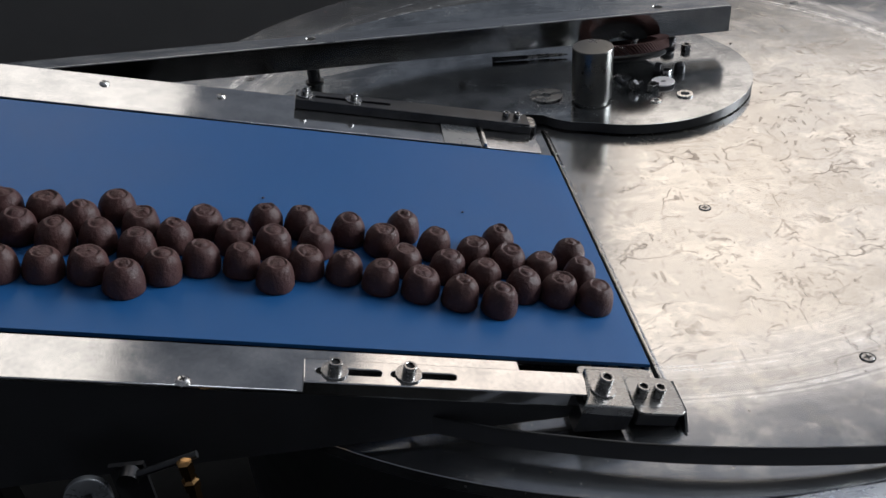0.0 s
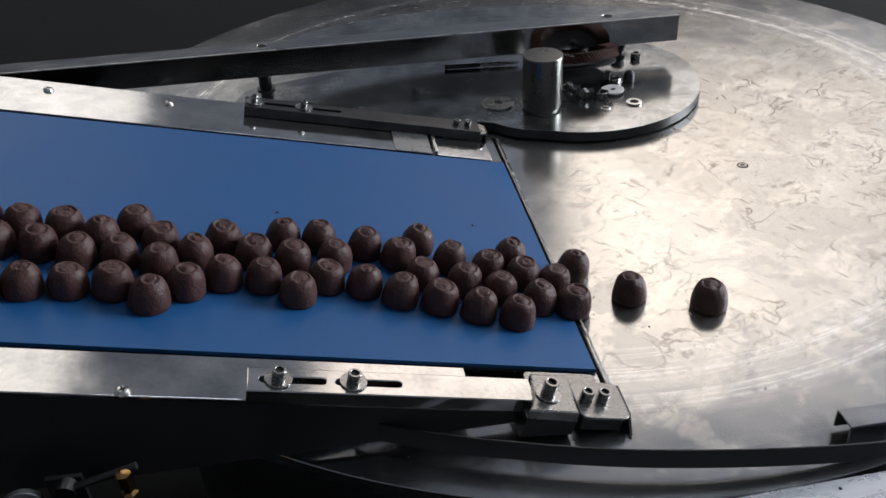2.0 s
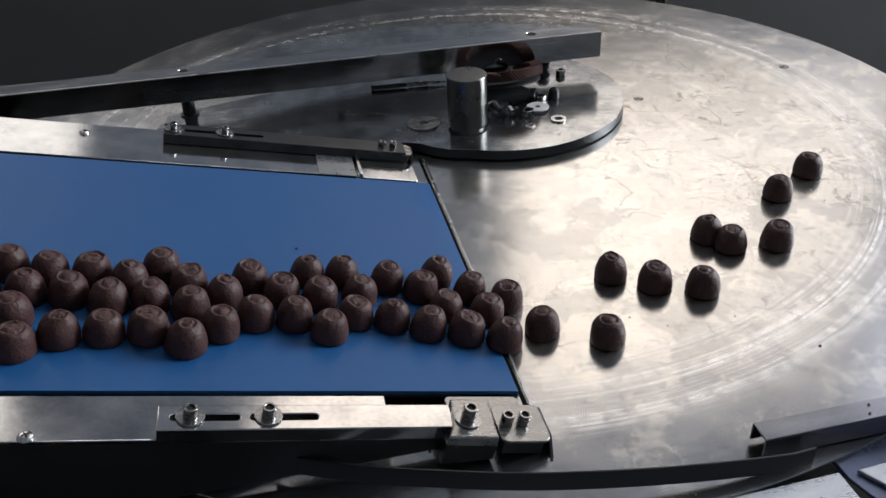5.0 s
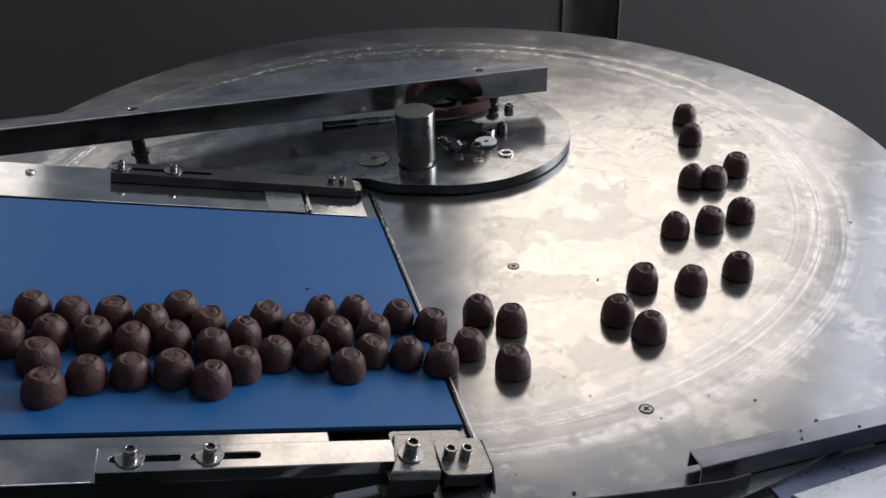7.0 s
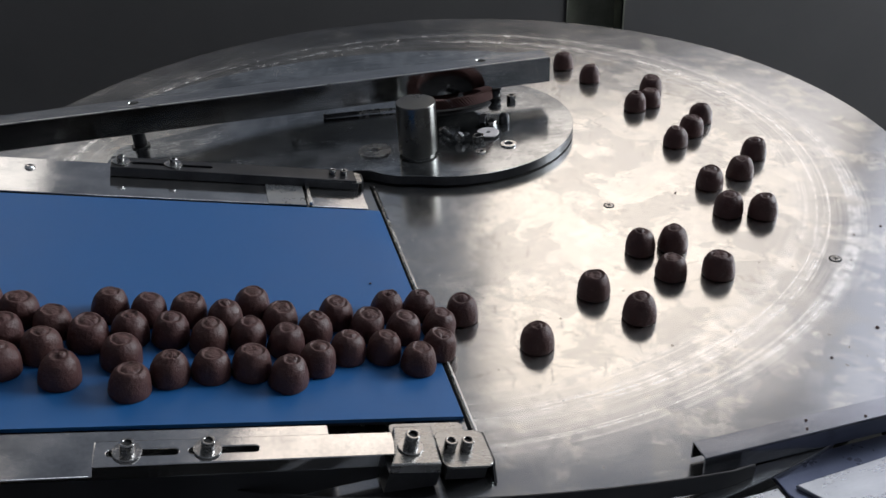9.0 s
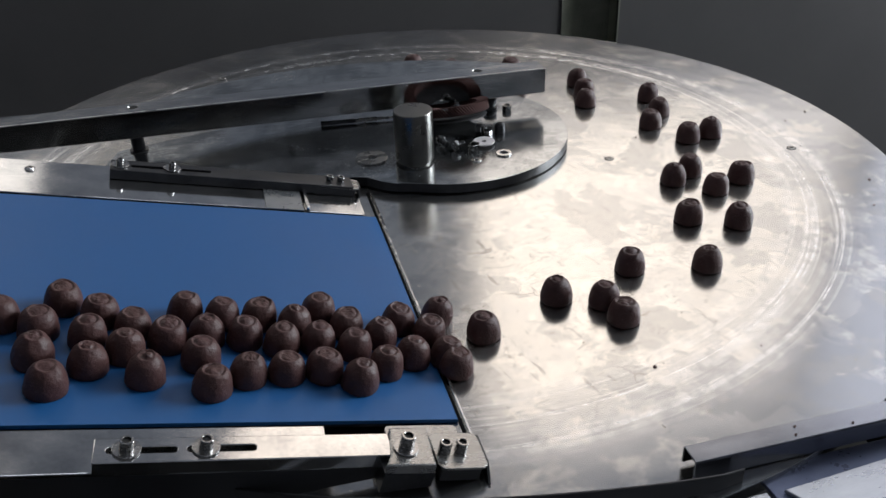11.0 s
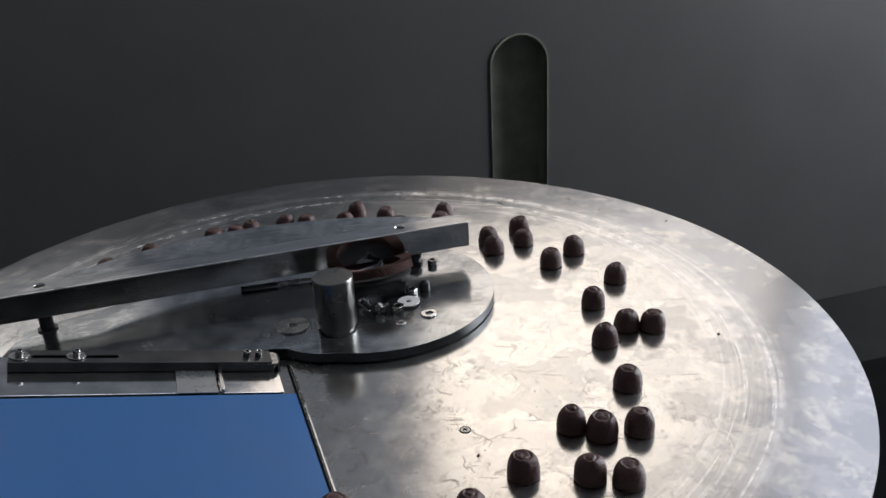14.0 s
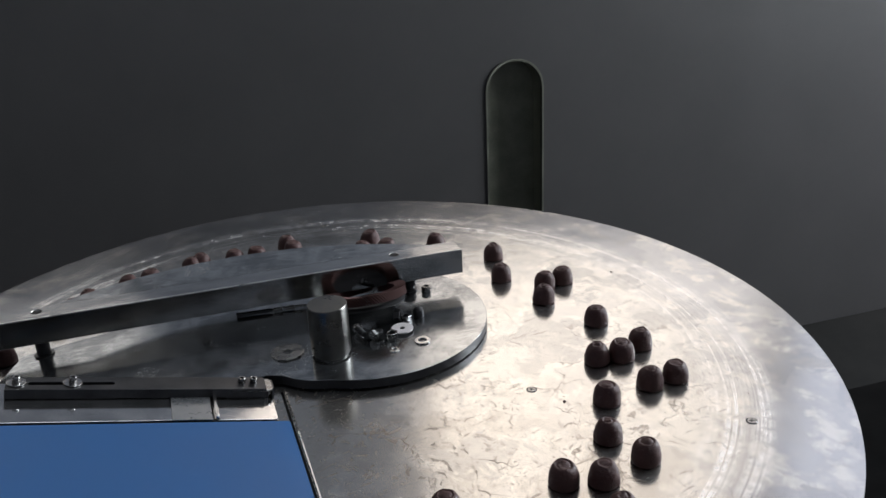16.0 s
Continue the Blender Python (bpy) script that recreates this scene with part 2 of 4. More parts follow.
M_FILM = surface("violet_blue_film", (0.10, 0.115, 0.19), (0.19, 0.21, 0.30), 16, 0.28, 0.6)
M_BRASS = surface("brass", (0.16, 0.085, 0.035), (0.50, 0.30, 0.13), 160, 0.20, 1.0)
M_RED = surface("red_foil", (0.28, 0.012, 0.03), (0.50, 0.03, 0.06), 60, 0.3, 0.4, 0.5, 120)
M_GOLD = surface("gold_foil", (0.62, 0.42, 0.12), (0.85, 0.65, 0.25), 90, 0.25, 1.0, 0.6, 160)
M_TEAL = surface("teal_plastic", (0.02, 0.16, 0.16), (0.03, 0.22, 0.22), 60, 0.4)
M_PALE = surface("pale_grey_shim", (0.21, 0.22, 0.23), (0.32, 0.33, 0.34), 60, 0.30, 0.7)
M_WHITE = surface("pale_print", (0.62, 0.58, 0.58), (0.72, 0.68, 0.68), 80, 0.5)


# ---------------------------------------------------------------- mesh helpers
def mesh(name, bm, material, smooth=21):
    bmesh.ops.recalc_face_normals(bm, faces=bm.faces)
    me = bpy.data.meshes.new(name)
    bm.to_mesh(me)
    bm.free()
    me.materials.append(material)
    if smooth:
        me.shade_smooth()
        me.set_sharp_from_angle(angle=radians(smooth))
    return me


def thing(name, bm, material, m, label, category, group="", kind="", smooth=21):
    ob = new(name, mesh(name, bm, material, smooth))
    ob.matrix_world = m
    return tagged(ob, label, category, group, kind)


def root(name, m, label, category, group="", kind=""):
    ob = new(name)
    ob.matrix_world = m
    ob.empty_display_size = 0.01
    return tagged(ob, label, category, group, kind)


def part(name, bm, material, parent, label="", m=None, smooth=21):
    data = bm if isinstance(bm, bpy.types.Mesh) else mesh(name, bm, material, smooth)
    ob = new(name, data)
    ob.parent = parent
    if m is not None:
        ob.matrix_basis = m
    return tagged(ob, label)


def box(x0, x1, y0, y1, z0, z1, bevel=0.0, seg=2, bm=None):
    bm = bm or bmesh.new()
    m = Matrix.Translation(((x0 + x1) / 2, (y0 + y1) / 2, (z0 + z1) / 2)) @ Matrix.Diagonal((x1 - x0, y1 - y0, z1 - z0, 1))
    vs = bmesh.ops.create_cube(bm, size=1, matrix=m)["verts"]
    if bevel:
        es = list({e for v in vs for e in v.link_edges})
        bmesh.ops.bevel(bm, geom=es, offset=bevel, segments=seg, affect="EDGES", profile=0.5)
    return bm


def prism(outer, holes, z0, z1, bevel=0.0):
    """A flat piece with holes, from closed outlines."""
    bm = bmesh.new()
    for loop in [outer, *holes]:
        vs = [bm.verts.new((x, y, z0)) for x, y in loop]
        for a, b in zip(vs, vs[1:] + vs[:1]):
            bm.edges.new((a, b))
    bmesh.ops.triangle_fill(bm, edges=bm.edges[:], use_beauty=True)
    bmesh.ops.dissolve_limit(bm, angle_limit=0.01, verts=bm.verts[:], edges=bm.edges[:]) if not holes else None
    up = bmesh.ops.extrude_face_region(bm, geom=bm.faces[:])
    top = [v for v in up["geom"] if isinstance(v, bmesh.types.BMVert)]
    bmesh.ops.translate(bm, verts=top, vec=(0, 0, z1 - z0))
    if bevel:
        bmesh.ops.recalc_face_normals(bm, faces=bm.faces)
        es = [e for e in bm.edges if len(e.link_faces) == 2 and e.calc_face_angle(0) > 0.6 and abs(e.verts[0].co.z - e.verts[1].co.z) < 1e-6]
        bmesh.ops.bevel(bm, geom=es, offset=bevel, segments=2, affect="EDGES", profile=0.5)
    return bm


def ring_pts(cx, cy, r, n=32, a0=0.0, a1=2 * math.pi):
    return [(cx + r * math.cos(a0 + (a1 - a0) * k / n), cy + r * math.sin(a0 + (a1 - a0) * k / n)) for k in range(n)]


def slot_pts(x0, x1, y, h, n=8):
    """A slot with round ends."""
    right = [(x1 - h + h * math.cos(a), y + h * math.sin(a)) for a in np.linspace(-math.pi / 2, math.pi / 2, n)]
    left = [(x0 + h + h * math.cos(a), y + h * math.sin(a)) for a in np.linspace(math.pi / 2, 3 * math.pi / 2, n)]
    return right + left


def round_rect(x0, x1, y0, y1, r, n=5):
    out = []
    for cx, cy, a in ((x1 - r, y1 - r, 0), (x0 + r, y1 - r, 90), (x0 + r, y0 + r, 180), (x1 - r, y0 + r, 270)):
        out += [(cx + r * math.cos(radians(a + 90 * k / n)), cy + r * math.sin(radians(a + 90 * k / n))) for k in range(n + 1)]
    return out


def lathe(profile, n=32, bm=None):
    """A turned body from (radius, height) pairs."""
    bm = bm or bmesh.new()
    rings = []
    for r, z in profile:
        rings.append([bm.verts.new((r * math.cos(2 * math.pi * k / n), r * math.sin(2 * math.pi * k / n), z)) for k in range(n)] if r > 1e-6 else [bm.verts.new((0, 0, z))])
    for a, b in zip(rings, rings[1:]):
        for k in range(n):
            q = [a[k % len(a)], a[(k + 1) % len(a)], b[(k + 1) % len(b)], b[k % len(b)]]
            q = list(dict.fromkeys(q))
            if len(q) > 2:
                bm.faces.new(q)
    return bm


def rod(a, b, r, n=18, bm=None):
    bm = bm or bmesh.new()
    a, b = Vector(a), Vector(b)
    m = Matrix.Translation((a + b) / 2) @ (b - a).to_track_quat("Z", "Y").to_matrix().to_4x4()
    bmesh.ops.create_cone(bm, cap_ends=True, segments=n, radius1=r, radius2=r, depth=(b - a).length, matrix=m)
    return bm


def hexagon(r, a0=0.0):
    return ring_pts(0, 0, r, 6, a0, a0 + 2 * math.pi)


# shared meshes of fasteners
HEAD = mesh("socket_head", lathe([(0.0, 0.0), (0.0042, 0.0), (0.0043, 0.0003), (0.0043, 0.0082), (0.0040, 0.0088), (0.0029, 0.0088), (0.0026, 0.0085), (0.0026, 0.0045), (0.0, 0.0043)], 24), M_BOLT)
SOCKET = mesh("socket", prism(hexagon(0.00262), [], 0.0046, 0.0072), M_HOLE, 0)
WASHER = mesh("flat_washer", prism(ring_pts(0, 0, 0.0085, 32), [ring_pts(0, 0, 0.003, 20)], 0, 0.0014, 0.0003), M_BOLT)
PAN = mesh("pan_head", lathe([(0.0046, 0.0), (0.0047, 0.0006), (0.0041, 0.0018), (0.0027, 0.0026), (0.0, 0.0029)], 24), M_BRIGHT)
CROSS = box(-0.0022, 0.0022, -0.00045, 0.00045, 0.0022, 0.0030)
CROSS = mesh("cross_recess", box(-0.00045, 0.00045, -0.0022, 0.0022, 0.0022, 0.00302, bm=CROSS), M_HOLE, 0)


def cap_screw(parent, u, v, w, washer=True, scale=1.0, turn=0.0, wide=1.0):
    if washer:
        part("washer", WASHER, None, parent, "round stainless washer", pose(u, v, w))
    s = part("cap_screw", HEAD, None, parent, "stainless socket head screw", pose(u, v, w + (0.0014 if washer else 0), 0, 0, turn) @ Matrix.Diagonal((scale * wide, scale * wide, scale, 1)))
    part("hex_socket", SOCKET, None, s, "dark hexagon socket")


def pan_screw(parent, u, v, w, turn=0.0):
    s = part("pan_screw", PAN, None, parent, "domed cross head screw", pose(u, v, w, 0, 0, turn))
    part("cross_recess", CROSS, None, s, "dark cross recess")


# ---------------------------------------------------------------- the hall
HALL = (-4.0, 4.0, -3.5, 4.2, -0.9, 5.6)


def wall_with_openings(name, m, width, height, openings, label):
    """A wall in its own x (across) and y (up), 0.12 m thick, with openings through it."""
    holes = [[(x0, y0), (x1, y0), (x1, y1), (x0, y1)] for x0, x1, y0, y1 in openings]
    return thing(name, prism([(0, 0), (width, 0), (width, height), (0, height)], holes, 0, 0.12), M_WALL, m, label, "wall", kind="structure", smooth=0)


def hall():
    x0, x1, y0, y1, z0, z1 = HALL
    h = z1 - z0
    far = pose(x0, y1 + 0.12, z0, 90)
    wall_with_openings("wall_north", far, x1 - x0, h, [(5.25, 7.86, 2.50, 5.30), (1.78, 3.68, 2.65, 6.1)], "grey plaster hall wall with two high windows")
    wall_with_openings("wall_south", pose(x0, y0, z0, 90), x1 - x0, h, [], "plain grey plaster hall wall")
    wall_with_openings("wall_west", pose(x0 - 0.12, y0, z0, 90, 0, 90), y1 - y0, h, [], "plain grey plaster hall wall")
    # the lower opening only houses the added side fill
    wall_with_openings("wall_east", pose(x1, y0, z0, 90, 0, 90), y1 - y0, h, [(4.925, 7.575, 2.35, 5.4), (3.35, 5.15, 1.3, 2.7)], "grey plaster hall wall with a side window and a fill light opening")
    thing("floor", box(x0, x1, y0, y1, z0 - 0.1, z0), M_FLOOR, pose(0, 0, 0), "concrete factory floor coloured near black for the shade below the machine", "floor", kind="structure", smooth=0)
    thing("ceiling", prism([(x0, y0), (x1, y0), (x1, y1), (x0, y1)], [[(1.7, 1.3), (3.7, 1.3), (3.7, 3.3), (1.7, 3.3)]], z1, z1 + 0.12), M_WALL,
          pose(0, 0, 0), "grey ceiling with one roof light", "ceiling", kind="structure", smooth=0)


def back_panel():
    """The upright guard sheet behind the turntable, with a round-topped slot."""
    p = root("guard_panel", pose(0, 1.70, 0, 90), "dark grey painted guard panel with a rounded slot", "panel")
    xr, xl, top = 0.998, 0.847, 0.056
    r = (xr - xl) / 2
    arc = [((xl + xr) / 2 + r * math.cos(a), top - r + r * math.sin(a)) for a in np.linspace(0, math.pi, 17)]
    slot = [(xr, -0.60)] + arc + [(xl, -0.60)]
    sheet = prism([(-3.4, -0.9), (3.4, -0.9), (3.4, 0.40), (-3.4, 0.40)], [slot], 0, 0.012, 0.001)
    part("sheet", sheet, M_PANEL, p, smooth=21)
    part("slot_backing", box(xl - 0.03, xr + 0.03, -0.64, top + 0.03, -0.050, -0.044), M_SLOT, p, "greenish worn metal behind the slot")
    rim = prism([(x + (0.004 if x > 0.93 else -0.004), y + 0.004) for x, y in slot], [slot], -0.044, 0.0160)
    part("slot_rim", rim, M_SLOT, p, "worn metal edge of the slot")


# ---------------------------------------------------------------- turntable
AXIS = (0.2237, 0.4488)
RATE = 0.3119
R_DISC = 0.5225


def turntable():
    d = root("turntable", pose(*AXIS, 0), "large round scuffed steel turntable plate", "turntable")
    top = lathe([(0.0, 0.0), (0.1, 0.0), (0.2, 0.0), (0.3, 0.0), (0.4, 0.0), (0.47, 0.0), (R_DISC - 0.0004, 0.0), (R_DISC, -0.0005), (R_DISC, -0.0105), (R_DISC - 0.002, -0.012), (0.0, -0.012)], 192)
    part("plate", top, M_DISC, d)
    flush = mesh("countersunk_screw", lathe([(0.0, 0.0006), (0.0040, 0.0006), (0.0044, 0.0004), (0.0046, 0.0)], 24), M_BOLT)
    rim = mesh("screw_gap", prism(ring_pts(0, 0, 0.0054, 28), [ring_pts(0, 0, 0.0046, 28)], -0.001, 0.0003), M_HOLE, 0)
    cross = box(-0.0024, 0.0024, -0.0005, 0.0005, 0.0003, 0.0008)
    cross = mesh("screw_cross", box(-0.0005, 0.0005, -0.0024, 0.0024, 0.0003, 0.00082, bm=cross), M_HOLE, 0)
    for k in range(3):
        for r in (0.2165, 0.4275):
            th = (-1.335, 0.684, 2.726)[k] - (0.012 if r > 0.3 else 0.0)
            s = part("countersunk_screw", flush, None, d, "flush cross head screw", pose(r * math.cos(th), r * math.sin(th), 0, 0, 0, 40 * k))
            part("screw_gap", rim, None, s, "dark gap round the screw")
            part("screw_cross", cross, None, s, "dark cross recess")
    return d


def stand():
    s = root("turntable_stand", pose(*AXIS, -0.9), "black painted round machine stand", "stand")
    part("drum", lathe([(0.0, 0.0), (0.46, 0.0), (0.46, 0.02), (0.445, 0.05), (0.445, 0.84), (0.46, 0.86), (0.46, 0.872), (0.0, 0.872)], 96), M_BLACK, s)
    part("bearing_ring", lathe([(0.0, 0.872), (0.12, 0.872), (0.12, 0.888), (0.0, 0.888)], 48), M_DARK, s)


def shaft():
    thing("centre_shaft", lathe([(0.0, 0.0), (0.0185, 0.0), (0.0185, 0.003), (0.0212, 0.0035), (0.0214, 0.0045), (0.0214, 0.0585), (0.0208, 0.0595), (0.0, 0.0600)], 48), M_SHAFT,
          pose(0.2215, 0.4545, 0.012), "upright turned steel shaft end standing through the plate", "shaft")


def teardrop_plate():
    """The fixed plate over the turntable's middle."""
    c, r = (0.2765, 0.522), 0.1395
    arc = [(c[0] + r * math.cos(a), c[1] + r * math.sin(a)) for a in np.linspace(radians(-118), radians(62), 48)]
    neck = [(0.150, 0.432), (0.163, 0.427), (0.176, 0.414), (0.190, 0.405)]
    out = [(-0.150, 0.434)] + neck + arc + [(0.27, 0.640), (0.05, 0.618), (-0.105, 0.575)]
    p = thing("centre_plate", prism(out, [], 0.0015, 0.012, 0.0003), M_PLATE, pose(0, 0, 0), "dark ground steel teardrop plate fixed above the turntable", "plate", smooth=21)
    # the sides and the underside take a darker, duller steel
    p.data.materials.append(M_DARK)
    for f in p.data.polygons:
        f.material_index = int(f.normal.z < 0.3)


def beam():
    """The long guide beam with its bowed rear guide."""
    b = root("guide_beam", pose(0, 0.0165, -0.0075), "long square polished steel guide beam", "guide beam")
    holes = [ring_pts(x, 0.5525, 0.0056, 20) for x in (-0.4810, -0.0790, 0.3235)]
    part("bar", prism([(-0.633, 0.5345), (0.4045, 0.5345), (0.4045, 0.5645), (-0.633, 0.5645)], holes, 0.0425, 0.0730, 0.0008), M_BEAM, b, smooth=21)
    part("rubbed_edge", box(-0.632, 0.4035, 0.5348, 0.5366, 0.0729, 0.07325, 0.0001), M_EDGE, b, "edge rubbed bright in patches")
    for x in (-0.4810, -0.0790, 0.3235):
        part("hole_plug", lathe([(0.0, 0.0), (0.0055, 0.0)], 20), M_HOLE, b, "dark screw hole", pose(x, 0.5525, 0.0722))
    cx, cy, r = 0.155, 0.2015, 0.4245
    arc = [(cx + r * math.cos(a), cy + r * math.sin(a)) for a in np.linspace(radians(56.5), radians(123.5), 48)]
    part("bowed_guide", prism([(-0.083, 0.566), (0.394, 0.566)] + arc, [], 0.0500, 0.0724, 0.0004), M_PLATE, b, "bowed steel guide behind the beam", smooth=21)
    part("post", rod((-0.0815, 0.5535, 0.0196), (-0.0815, 0.5535, 0.0425), 0.0075, 20), M_DARK, b, "round dark post")
    part("foot", lathe([(0, 0), (0.0105, 0), (0.0105, 0.002), (0, 0.002)], 24), M_DARK, b, "", pose(-0.0815, 0.5535, 0.0195))
    part("stud", rod((0.092, 0.552, 0.0385), (0.092, 0.552, 0.0426), 0.0045, 12), M_DARK, b, "small dark stud")


# ---------------------------------------------------------------- conveyor
SLOPE = 13.5
CONV = pose(0.0, 0.1945, 0.0425, 0, SLOPE, 1.7)


def conveyor():
    c = root("belt_conveyor", CONV, "sloping blue belt conveyor in a steel frame", "conveyor")
    bm = bmesh.new()
    n, L0, L1, T, half = 10, -0.80, 0.1690, 0.0015, 0.1545
    prof = [(L0, 0.0)] + [(u, 0.0) for u in np.linspace(-0.7, 0.15, 12)]
    prof += [(L1 + T * math.sin(a), -T + T * math.cos(a)) for a in np.linspace(0, math.pi, n)]
    prof += [(L0, -2 * T)]
    rings = [[bm.verts.new((u, v, w)) for u, w in prof] for v in (-half, half)]
    k = len(prof)
    for i in range(k):
        bm.faces.new((rings[0][i], rings[0][(i + 1) % k], rings[1][(i + 1) % k], rings[1][i]))
    bm.faces.new(rings[0])
    bm.faces.new(rings[1][::-1])
    part("belt", bm, M_BELT, c, "matt blue conveyor belt")
    part("near_rail", box(-0.80, 0.073, -0.1975, -0.1590, -0.003, 0.0, 0.0006), M_RAIL, c, "scuffed bright steel side rail")
    part("far_rail", box(-0.80, 0.098, 0.1590, 0.2290, -0.003, 0.0, 0.0006), M_RAIL, c, "scuffed steel side rail")
    # side plates hang from the rails and taper towards the nose
    for name, v0, v1 in (("near_side_plate", -0.1965, -0.1925), ("far_side_plate", 0.2235, 0.2270)):
        flat = [(-0.80, -0.223), (0.11, -0.0110)] if v0 < 0 else [(-0.80, -0.12), (-0.30, -0.04), (0.11, -0.012)]
        side = prism(flat + [(0.11, -0.0035), (-0.80, -0.0035)], [], 0, v1 - v0)
        part(name, side, M_BLACK, c, "black side plate", pose(0, v1, 0, 90), smooth=0)
    part("slider_bed", box(-0.80, 0.130, -0.150, 0.150, -0.0095, -0.0045), M_DARK, c, "dark slider bed inside the belt")
    part("cross_member", box(-0.5, -0.46, -0.19, 0.22, -0.055, -0.03, 0.001), M_BLACK, c)
    part("near_end_tab", prism(round_rect(0.114, 0.166, -0.186, -0.160, 0.004), [], -0.003, 0.0, 0.0004), M_STEEL, c, "worn steel end tab")
    part("far_end_tab", prism(round_rect(0.1000, 0.160, 0.159, 0.212, 0.004), [], -0.004, -0.0005, 0.0004), M_RAIL, c, "folded steel end tab")
    part("far_tab_lip", box(0.1005, 0.104, 0.160, 0.200, -0.0005, 0.003, 0.0006), M_BRIGHT, c, "thin bright folded lip")
    part("far_white_tab", box(0.061, 0.0975, 0.1575, 0.205, 0.0006, 0.0012), M_PALE, c, "pale grey shim")
    part("nose_rod", box(-0.0009, 0.0009, -0.208, 0.214, -0.0004, 0.0004, 0.0002), M_BRIGHT, c, "thin bright transfer bar", pose(0.1744, 0, 0.0014, 0, 10, 0))
    # black strip put in for the dark gap between belt and bar
    part("nose_strip", box(0.1707, 0.1732, -0.2040, 0.213, -0.0042, -0.0016), M_UNLIT, c, "black strip drawn as the dark gap at the nose")
    for u in (-0.66, -0.40, -0.1390):
        pan_screw(c, u, -0.1950 if u < -0.2 else -0.1945, 0.0, 30)
        pan_screw(c, u + (-0.0155 if u > -0.2 else -0.03), 0.2085, 0.0, 12)
    pan_screw(c, -0.262, 0.2085, 0.0, 50)
    leg = mesh("leg", box(-0.02, 0.02, -0.02, 0.02, -0.86, 0.0, 0.002), M_BLACK)
    for v in (-0.17, 0.20):
        part("leg", leg, None, c, "black square leg", CONV.inverted() @ pose(-0.55, 0.1945 + v, 0.05) @ pose(0, 0, -0.09))
    return c


def slotted_bar(name, u0, u1, v0, v1, slots, bolts, material, w1, label, tall=0.76):
    b = root(name, CONV, label, "bar", "slotted bars along the belt")
    vm = (v0 + v1) / 2
    part("bar", prism(round_rect(u0, u1, v0, v1, 0.0008, 2), [slot_pts(a, z, vm, 0.0028) for a, z in slots], 0.0005, w1, 0.0006), material, b, smooth=21)
    for a, z in slots:
        part("slot_floor", box(a - 0.001, z + 0.001, vm - 0.0035, vm + 0.0035, -0.0002, 0.0004), M_HOLE, b, "dark floor of the slot")
    for k, u in enumerate(bolts):
        cap_screw(b, u, vm, w1, scale=tall, turn=25 * k, wide=1.3)
    return b


def near_fixings():
    slotted_bar("near_slotted_bar", -0.069, 0.111, -0.2005, -0.1795, [(-0.0620, -0.0215), (-0.0160, 0.0255)], (-0.0505, -0.0050), M_RAIL, 0.0105,
                "bright slotted steel bar bolted on the near rail")
    b = root("corner_block", CONV, "dark bent steel clamp with one bolt", "clamp")
    top = [(0.1085, -0.2015), (0.1125, -0.1765), (0.1385, -0.1765), (0.1365, -0.2125), (0.1035, -0.2115)]
    part("saddle", prism(top, [], 0.0045, 0.0125, 0.0012), M_STEEL, b, smooth=21)
    skirt = prism([(0.1025, -0.011), (0.1365, -0.007), (0.1375, 0.0045), (0.1040, 0.0045)], [], 0, 0.030)
    part("skirt", skirt, M_DARK, b, "dark steel skirt", pose(0, -0.1815, 0, 90), smooth=0)
    cap_screw(b, 0.1195, -0.1965, 0.0125, scale=1.12)
    nose_clip("near_nose_clip", 0.1395, 0.1735, -0.2125, -0.1785, ((0.1462, -0.1965), (0.1577, -0.1965)), 1)


def nose_clip(name, u0, u1, v0, v1, screws, side):
    c = root(name, CONV, "bent steel clip holding the transfer bar with two screws", "clip", "clips at the belt nose")
    part("clip_plate", prism(round_rect(u0, u1, v0, v1, 0.0055), [], 0.0070, 0.0088, 0.0004), M_STEEL, c, "worn steel clip plate")
    part("clip_body", box(u0 + 0.002, u1 - 0.004, v0 + 0.0015, v1 - 0.002, -0.0035, 0.0068, 0.001), M_BLACK, c, "black block under the clip")
    y0 = v0 - 0.006 if side > 0 else v0 - 0.002
    flap = prism([(y0, -0.0005), (y0 + 0.003, -0.0015), (v1 - 0.002, -0.0015), (v1 - 0.002, 0.0085), (v0 + 0.006, 0.0085)], [], 0, 0.0018)
    part("clip_flap", flap, M_DARK, c, "folded dark flap", pose(u1 - 0.0005, 0, 0) @ Matrix(((0, 0, 1, 0), (1, 0, 0, 0), (0, 1, 0, 0), (0, 0, 0, 1))), smooth=0)
    for k, (u, v) in enumerate(screws):
        cap_screw(c, u, v, 0.0088, washer=False, scale=0.98 if side > 0 else 0.85, turn=35 * k)


def far_fixings():
    slotted_bar("far_slotted_bar", -0.084, 0.153, 0.1985, 0.2225, [(-0.0660, -0.0420 + 0.008), (-0.0200, 0.0100)], (-0.0752, -0.0272), M_DARK, 0.0105,
                "dark slotted steel bar bolted on the far rail", 0.64)
    nose_clip("far_nose_clip", 0.1120, 0.1600, 0.1985, 0.2225, ((0.1292, 0.2110), (0.1408, 0.2110)), -1)


